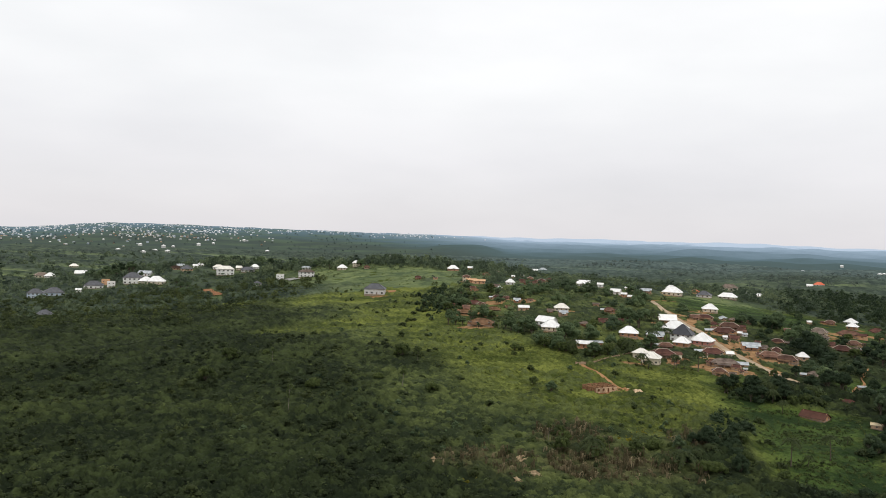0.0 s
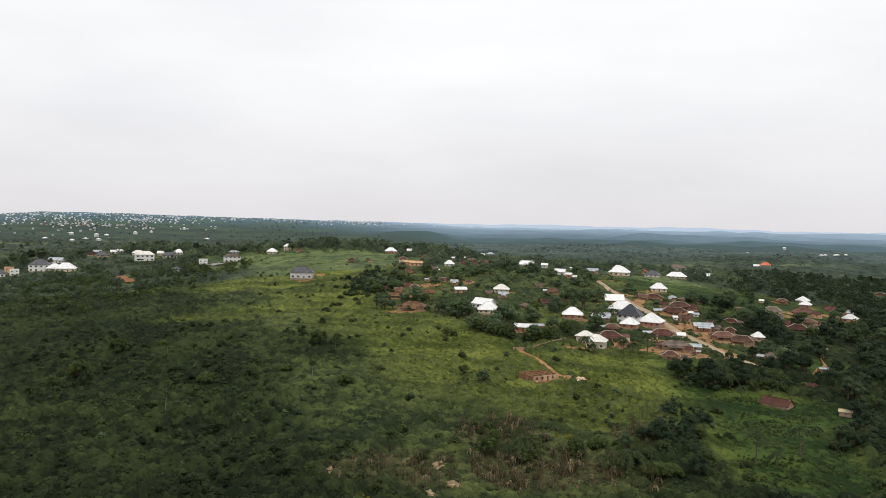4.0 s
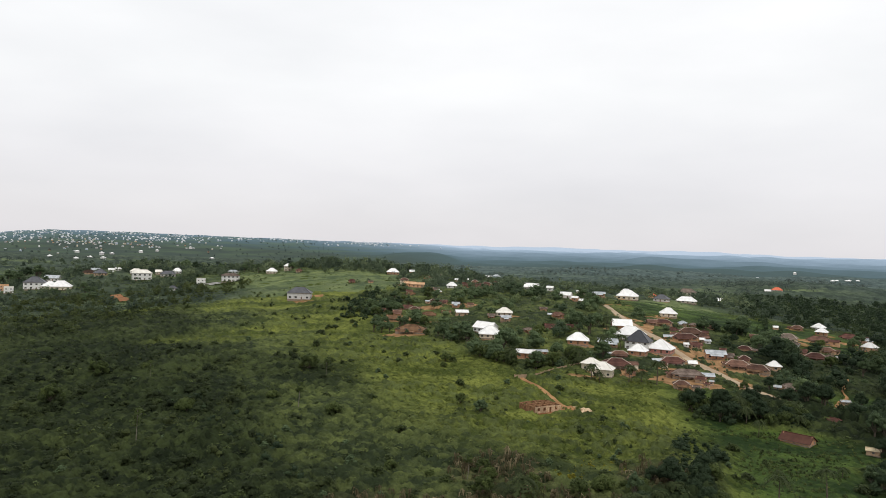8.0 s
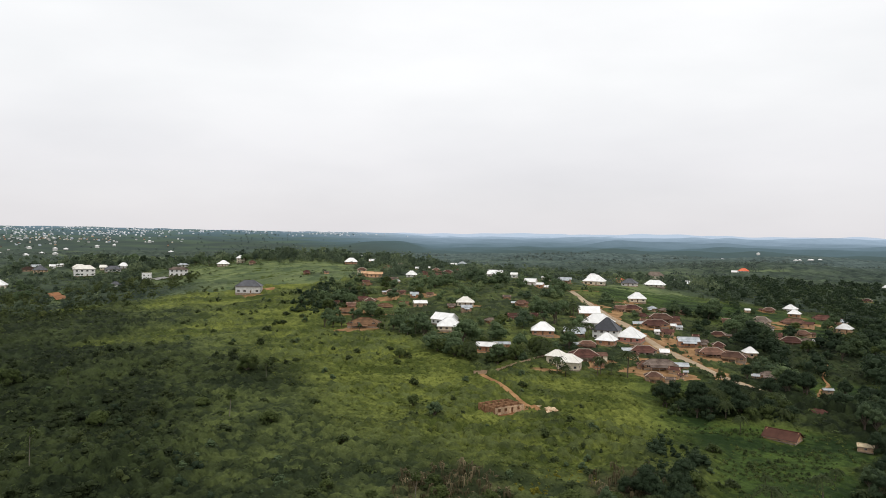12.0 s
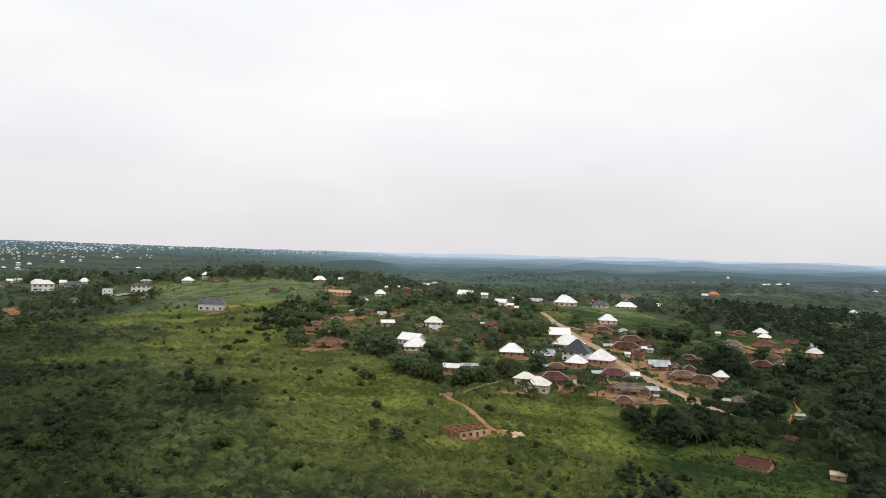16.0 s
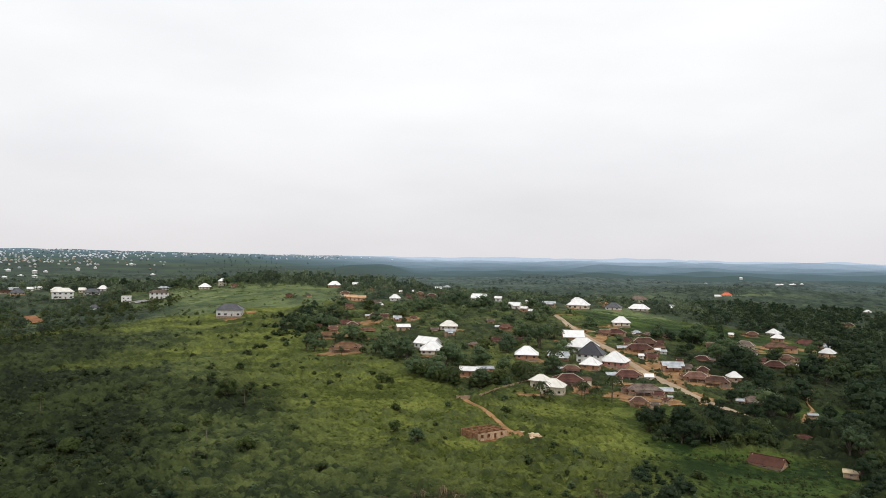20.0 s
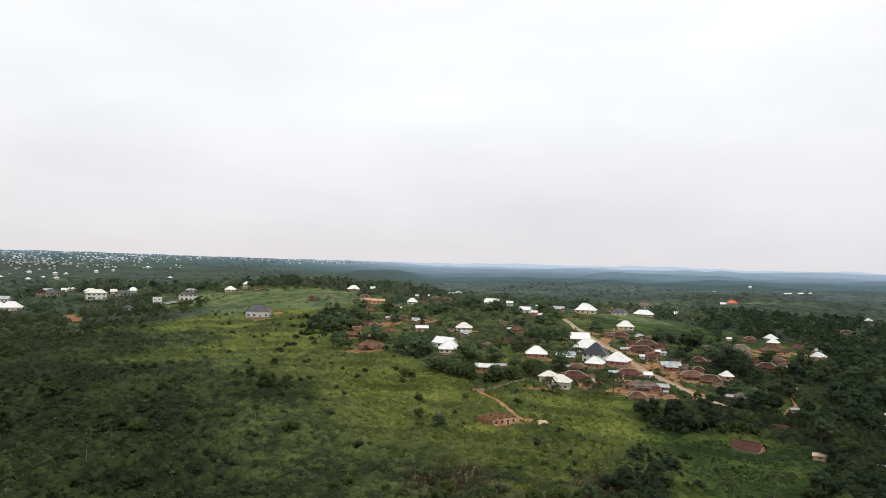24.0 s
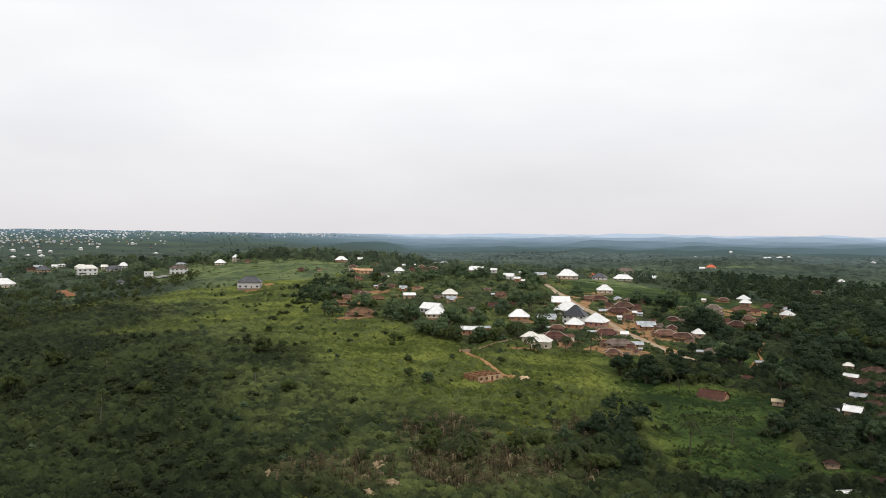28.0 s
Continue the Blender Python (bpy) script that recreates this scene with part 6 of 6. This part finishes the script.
tree_crowns("gully_crowns", 100, 900, 12, 36, 215, 380, lambda x, y: np.clip(np.maximum(np.maximum(blob(x, y, 95, 204, 6, 6), blob(x, y, 116, 238, 8, 9)), np.maximum(blob(x, y, 118, 204, 13, 20), np.maximum(blob(x, y, 150, 290, 30, 26), blob(x, y, 135, 205, 16, 40)))) * 1.4 - 0.4, 0, 1), (2.0, 4.4), 60, VALLEY_LEAF, "heavy dark treetops beside the lower field", 9.0, (0.13, 0.2))
tree_crowns("field_shrubs", 99, 5200, 8, 28, 215, 330, lambda x, y: np.clip(meadow_cover(x, y), 0, 1) * (x > 40) * np.clip(3.0 * patchiness(x * 0.6, y * 1.2, 0.12, 58) - 0.9, 0.1, 1), (0.22, 0.75), 10, GULLY_LEAF, "small dark shrubs dotting the lower grass field", 4.0, (0.26, 0.18))
tree_crowns("west_stand", 103, 1500, -26, -4, 440, 640, lambda x, y: np.clip(np.maximum(blob(x, y, -133, 488, 20, 42, 12), 0.8 * blob(x, y, -150, 560, 14, 26)) * 1.3 - 0.3, 0, 1) * 0.7, (1.6, 4.2), 50, VALLEY_LEAF, "stand of dark trees at the western edge of the village", 14.0, (0.14, 0.22))
tree_crowns("ridge_gardens", 104, 2200, -52, -26, 640, 1050, lambda x, y: (x < -330) * np.clip(2.6 * patchiness(x, y, 0.05, 63) - 0.55, 0.08, 1) * 0.8, (2.0, 5.4), 22, HILL_LEAF, "dark garden trees between the white houses", 26.0, (0.18, 0.28))
tree_crowns("hollow_trees", 105, 2600, -44, -4, 200, 380, lambda x, y: np.clip(blob(x, y, -128, 222, 60, 7, -43) * 1.3 - 0.2, 0, 1) * np.clip(2.6 * patchiness(x, y, 0.08, 66) - 0.6, 0.1, 1) * 0.6, (1.2, 3.4), 44, VALLEY_LEAF, "row of dark bushy trees along a hollow in the slope", 0.0, (0.15, 0.20))
tree_crowns("hillside_bushes", 92, 1500, -46, -10, 470, 700, lambda x, y: np.clip(2.6 * patchiness(x, y, 0.05, 33) - 1.0, 0, 1) * (x < -120) * 0.55, (0.9, 2.4), 16, GULLY_LEAF, "dark bushes strewn over the green hillside", 10.0, (0.22, 0.22))
tree_crowns("village_bushes", 93, 1300, -20, 26, 370, 620, lambda x, y: np.clip(1.0 - 1.4 * meadow_cover(x, y), 0, 1) * (x + 0.42 * (y - 180) > -20) * 0.5, (0.8, 1.9), 20, LEAF_DARK, "low leafy bushes round the village houses", 2.5, (0.22, 0.22))
tree_crowns("slope_woods", 94, 2600, -48, -20, 560, 800, lambda x, y: np.clip((-285 - x) / 50, 0, 1) * np.clip(3.0 * patchiness(x, y, 0.045, 35) - 0.7, 0, 1) * (y < 735), (1.4, 4.4), 16, GULLY_LEAF, "thick dark bush on the slope below the white houses", 20.0, (0.22, 0.25))
tree_crowns("east_woods", 89, 1700, 13, 36, 560, 1150, lambda x, y: np.clip(hill_thin(x, y) * 1.3 + 0.15, 0, 1), (2.6, 6.4), 22, VALLEY_LEAF, "unbroken dark woods in the eastern valley", 60.0, (0.19, 0.30))
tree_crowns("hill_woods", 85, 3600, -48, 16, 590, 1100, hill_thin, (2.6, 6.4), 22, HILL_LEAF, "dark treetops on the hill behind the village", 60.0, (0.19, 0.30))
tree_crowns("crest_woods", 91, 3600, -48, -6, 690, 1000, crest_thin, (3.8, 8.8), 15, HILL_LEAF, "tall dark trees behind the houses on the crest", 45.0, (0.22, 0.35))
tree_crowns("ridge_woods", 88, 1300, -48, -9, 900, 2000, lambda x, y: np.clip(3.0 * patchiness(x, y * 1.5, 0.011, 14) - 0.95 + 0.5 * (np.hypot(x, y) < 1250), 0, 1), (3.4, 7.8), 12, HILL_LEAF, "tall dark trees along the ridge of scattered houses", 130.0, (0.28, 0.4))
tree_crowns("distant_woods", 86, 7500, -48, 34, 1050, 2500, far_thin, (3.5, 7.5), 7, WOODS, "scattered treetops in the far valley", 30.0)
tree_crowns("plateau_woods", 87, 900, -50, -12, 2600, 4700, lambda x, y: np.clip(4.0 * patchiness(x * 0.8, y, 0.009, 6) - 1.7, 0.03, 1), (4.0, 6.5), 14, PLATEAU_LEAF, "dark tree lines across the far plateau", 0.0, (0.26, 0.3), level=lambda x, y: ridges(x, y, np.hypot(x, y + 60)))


def far_rise(x, y):
    big, tone = domes(x, y, 11.0, 7)
    small, tone_s = domes(x, y, 6.0, 8)
    open_land = np.clip((patchiness(x * 0.6, y * 1.2, 0.007, 21) * 0.55 + patchiness(x * 0.5, y * 1.5, 0.020, 22) * 0.45 - 0.53) * 9, 0, 1)
    open_land = open_land * (1 - 0.8 * np.clip((x - 200) / 80, 0, 1))
    open_land = np.maximum(open_land, np.clip(meadow_cover(x, y) * 1.3, 0, 1))
    open_land = np.maximum(open_land, np.maximum(0.9 * blob(x, y, 372, 1172, 42, 16, -15), blob(x, y, -300, 700, 120, 45, 30)))
    open_land = open_land * (1 - 0.85 * np.clip((-320 - x) / 60, 0, 1) * np.clip((740 - y) / 60, 0, 1))
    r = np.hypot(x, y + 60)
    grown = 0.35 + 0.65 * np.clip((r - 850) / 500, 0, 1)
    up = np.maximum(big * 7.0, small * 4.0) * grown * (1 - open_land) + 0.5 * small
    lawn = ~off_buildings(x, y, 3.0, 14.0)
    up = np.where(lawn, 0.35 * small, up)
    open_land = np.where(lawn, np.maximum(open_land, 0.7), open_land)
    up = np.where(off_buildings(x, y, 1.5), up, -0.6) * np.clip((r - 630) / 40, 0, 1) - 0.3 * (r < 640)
    # pale is the share of haze in the colour, from 1 km outward
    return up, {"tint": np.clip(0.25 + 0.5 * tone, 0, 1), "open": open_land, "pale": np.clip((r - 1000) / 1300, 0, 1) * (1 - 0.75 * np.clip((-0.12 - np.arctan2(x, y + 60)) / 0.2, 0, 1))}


# the pale ramp is haze put into the wood colours, bluer and lighter
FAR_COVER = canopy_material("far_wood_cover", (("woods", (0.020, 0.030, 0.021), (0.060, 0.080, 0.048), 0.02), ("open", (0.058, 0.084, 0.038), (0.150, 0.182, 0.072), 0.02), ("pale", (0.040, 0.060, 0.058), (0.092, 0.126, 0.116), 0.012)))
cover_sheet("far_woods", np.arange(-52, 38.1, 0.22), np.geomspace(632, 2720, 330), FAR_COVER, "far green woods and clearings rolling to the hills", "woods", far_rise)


# ---- the far town on the plateau ----
def far_house(seed, cover, wall, label):
    rng = random.Random(seed)
    ob = tagged(new("far_house"), label, "house", "houses of the far town")
    w, d, h = rng.uniform(6, 11), rng.uniform(5, 7), rng.choice((2.3, 2.6, 4.2))
    bm = bmesh.new()
    box(bm, -w / 2 + 0.6, -d / 2 + 0.6, -2.5, w / 2 - 0.6, d / 2 - 0.6, h)
    part("wall", bm, WALL[wall], ob)
    bm = bmesh.new()
    low = [bm.verts.new((sx * w / 2, sy * d / 2, h)) for sx, sy in ((-1, -1), (1, -1), (1, 1), (-1, 1))]
    top = [bm.verts.new((s * (w - d) / 2, 0, h + d * 0.3)) for s in (-1, 1)]
    for f in ((low[0], low[1], top[1], top[0]), (low[1], low[2], top[1]), (low[2], low[3], top[0], top[1]), (low[3], low[0], top[0]), (low[3], low[2], low[1], low[0])):
        bm.faces.new(f)
    part("roof", bm, COVER[cover], ob)
    return ob


FAR = [far_house(s, c, w, f"small far-off {WALL_WORDS[w]} house with a {ROOF_WORDS[c]} roof") for s, c, w in ((1, "alu", "grey"), (2, "steel", "grey"), (3, "alu", "white"), (4, "steel", "mud"), (5, "slate", "grey"), (6, "steel", "blue"), (7, "steel", "cream"), (8, "maroon", "mud"))]


def mast(x, y, tall):
    """A slender lattice mast: legs, rings and braces."""
    ob = tagged(new("radio_mast"), "slim grey lattice radio mast on the skyline", "mast")
    r = math.hypot(x, y + 60)
    ob.matrix_basis = pose(x, y, float(ridges(np.array(x), np.array(y), np.array(r))) - 2)
    feet = [(2.2 * math.cos(k * 2.094), 2.2 * math.sin(k * 2.094)) for k in range(3)]
    for fx, fy in feet:
        bm = bmesh.new()
        tube(bm, (fx, fy, 0), (fx * 0.2, fy * 0.2, tall), 0.35, 0.25, 5)
        part("leg", bm, COVER["steel"], ob)
    for level in range(1, 6):
        f = 1 - 0.8 * level / 6
        for k in range(3):
            p, q = feet[k], feet[(k + 1) % 3]
            bm = bmesh.new()
            bar(bm, (p[0] * f, p[1] * f, tall * level / 6), (q[0] * f, q[1] * f, tall * (level + 0.7) / 6), 0.18)
            part("brace", bm, COVER["steel"], ob)
    return ob


FAR_REST = {"wall": bmesh.new(), "roof": bmesh.new()}


def far_town(seed, count, a0, a1, r0, r1):
    rng = random.Random(seed)
    quarters = [(rng.uniform(a0, a1), r0 + (r1 - r0) * rng.random() ** 0.6) for _ in range(max(2, count // 18))]
    for _ in range(count):
        if rng.random() < 0.7:
            quarter = rng.choice(quarters)
            a, r = radians(quarter[0] + rng.gauss(0, 1.1)), quarter[1] + rng.gauss(0, 110)
        else:
            a, r = radians(rng.uniform(a0, a1)), rng.uniform(r0, r1)
        r = min(r, 4780)
        x, y = r * math.sin(a), -60 + r * math.cos(a)
        z = float(ridges(np.array(x), np.array(y), np.array(r))) if r > 2600 else float(height(x, y))
        m = pose(x, y, z + 0.8, 0, 0, rng.uniform(-30, 30))
        kind = rng.choice(FAR)
        if r > 3950:
            for piece in kind.children:
                bm = FAR_REST[piece.name.split(".")[0]]
                start = len(bm.verts)
                bm.from_mesh(piece.data)
                bm.verts.ensure_lookup_table()
                for v in bm.verts[start:]:
                    v.co = m @ v.co
            continue
        if kind.name not in USED:
            USED.add(kind.name)
            kind.matrix_basis = m
        else:
            copy_thing(kind, m)


far_town(201, 300, -46, -25, 3200, 4300)
far_town(207, 240, -47, -26, 3960, 4780)
far_town(206, 240, -47, -12, 4250, 4780)
far_town(202, 16, -44, -30, 2700, 3300)
far_town(203, 24, -22, -6, 4200, 4700)
far_town(205, 5, 10, 30, 1300, 2400)
# larger roofs standing alone on the near edge of the plateau and in the far valley
for k, (x, y) in enumerate(((-1400, 1850), (-1650, 2330), (-1310, 1900), (-1250, 1750), (-1510, 2260), (-1250, 1870), (-1460, 2240), (-1556, 2577), (-1560, 2700), (-1564, 2981), (-1100, 2230), (796, 2222), (812, 2236), (840, 2240), (852, 2254), (878, 2260), (1020, 2043), (833, 2679))):
    r = math.hypot(x, y + 60)
    far = copy_thing(FAR[(0, 2)[k % 2]], pose(x, y, (float(ridges(np.array(x), np.array(y), np.array(r))) if r > 2600 else float(height(x, y))) + 1.5, 0, 0, k * 37 % 60 - 30))
    far.scale = (2.0, 1.8, 1.9) if x < 0 else (1.6, 1.6, 1.6)
mast(-2301, 3095, 38)
mast(-2182, 3178, 32)
town = tagged(new("far_town"), "crowded pale houses with bright roofs on the far plateau", "houses", kind="stuff")
part("wall", FAR_REST["wall"], WALL["blue"], town)
part("roof", FAR_REST["roof"], COVER["alu"], town)
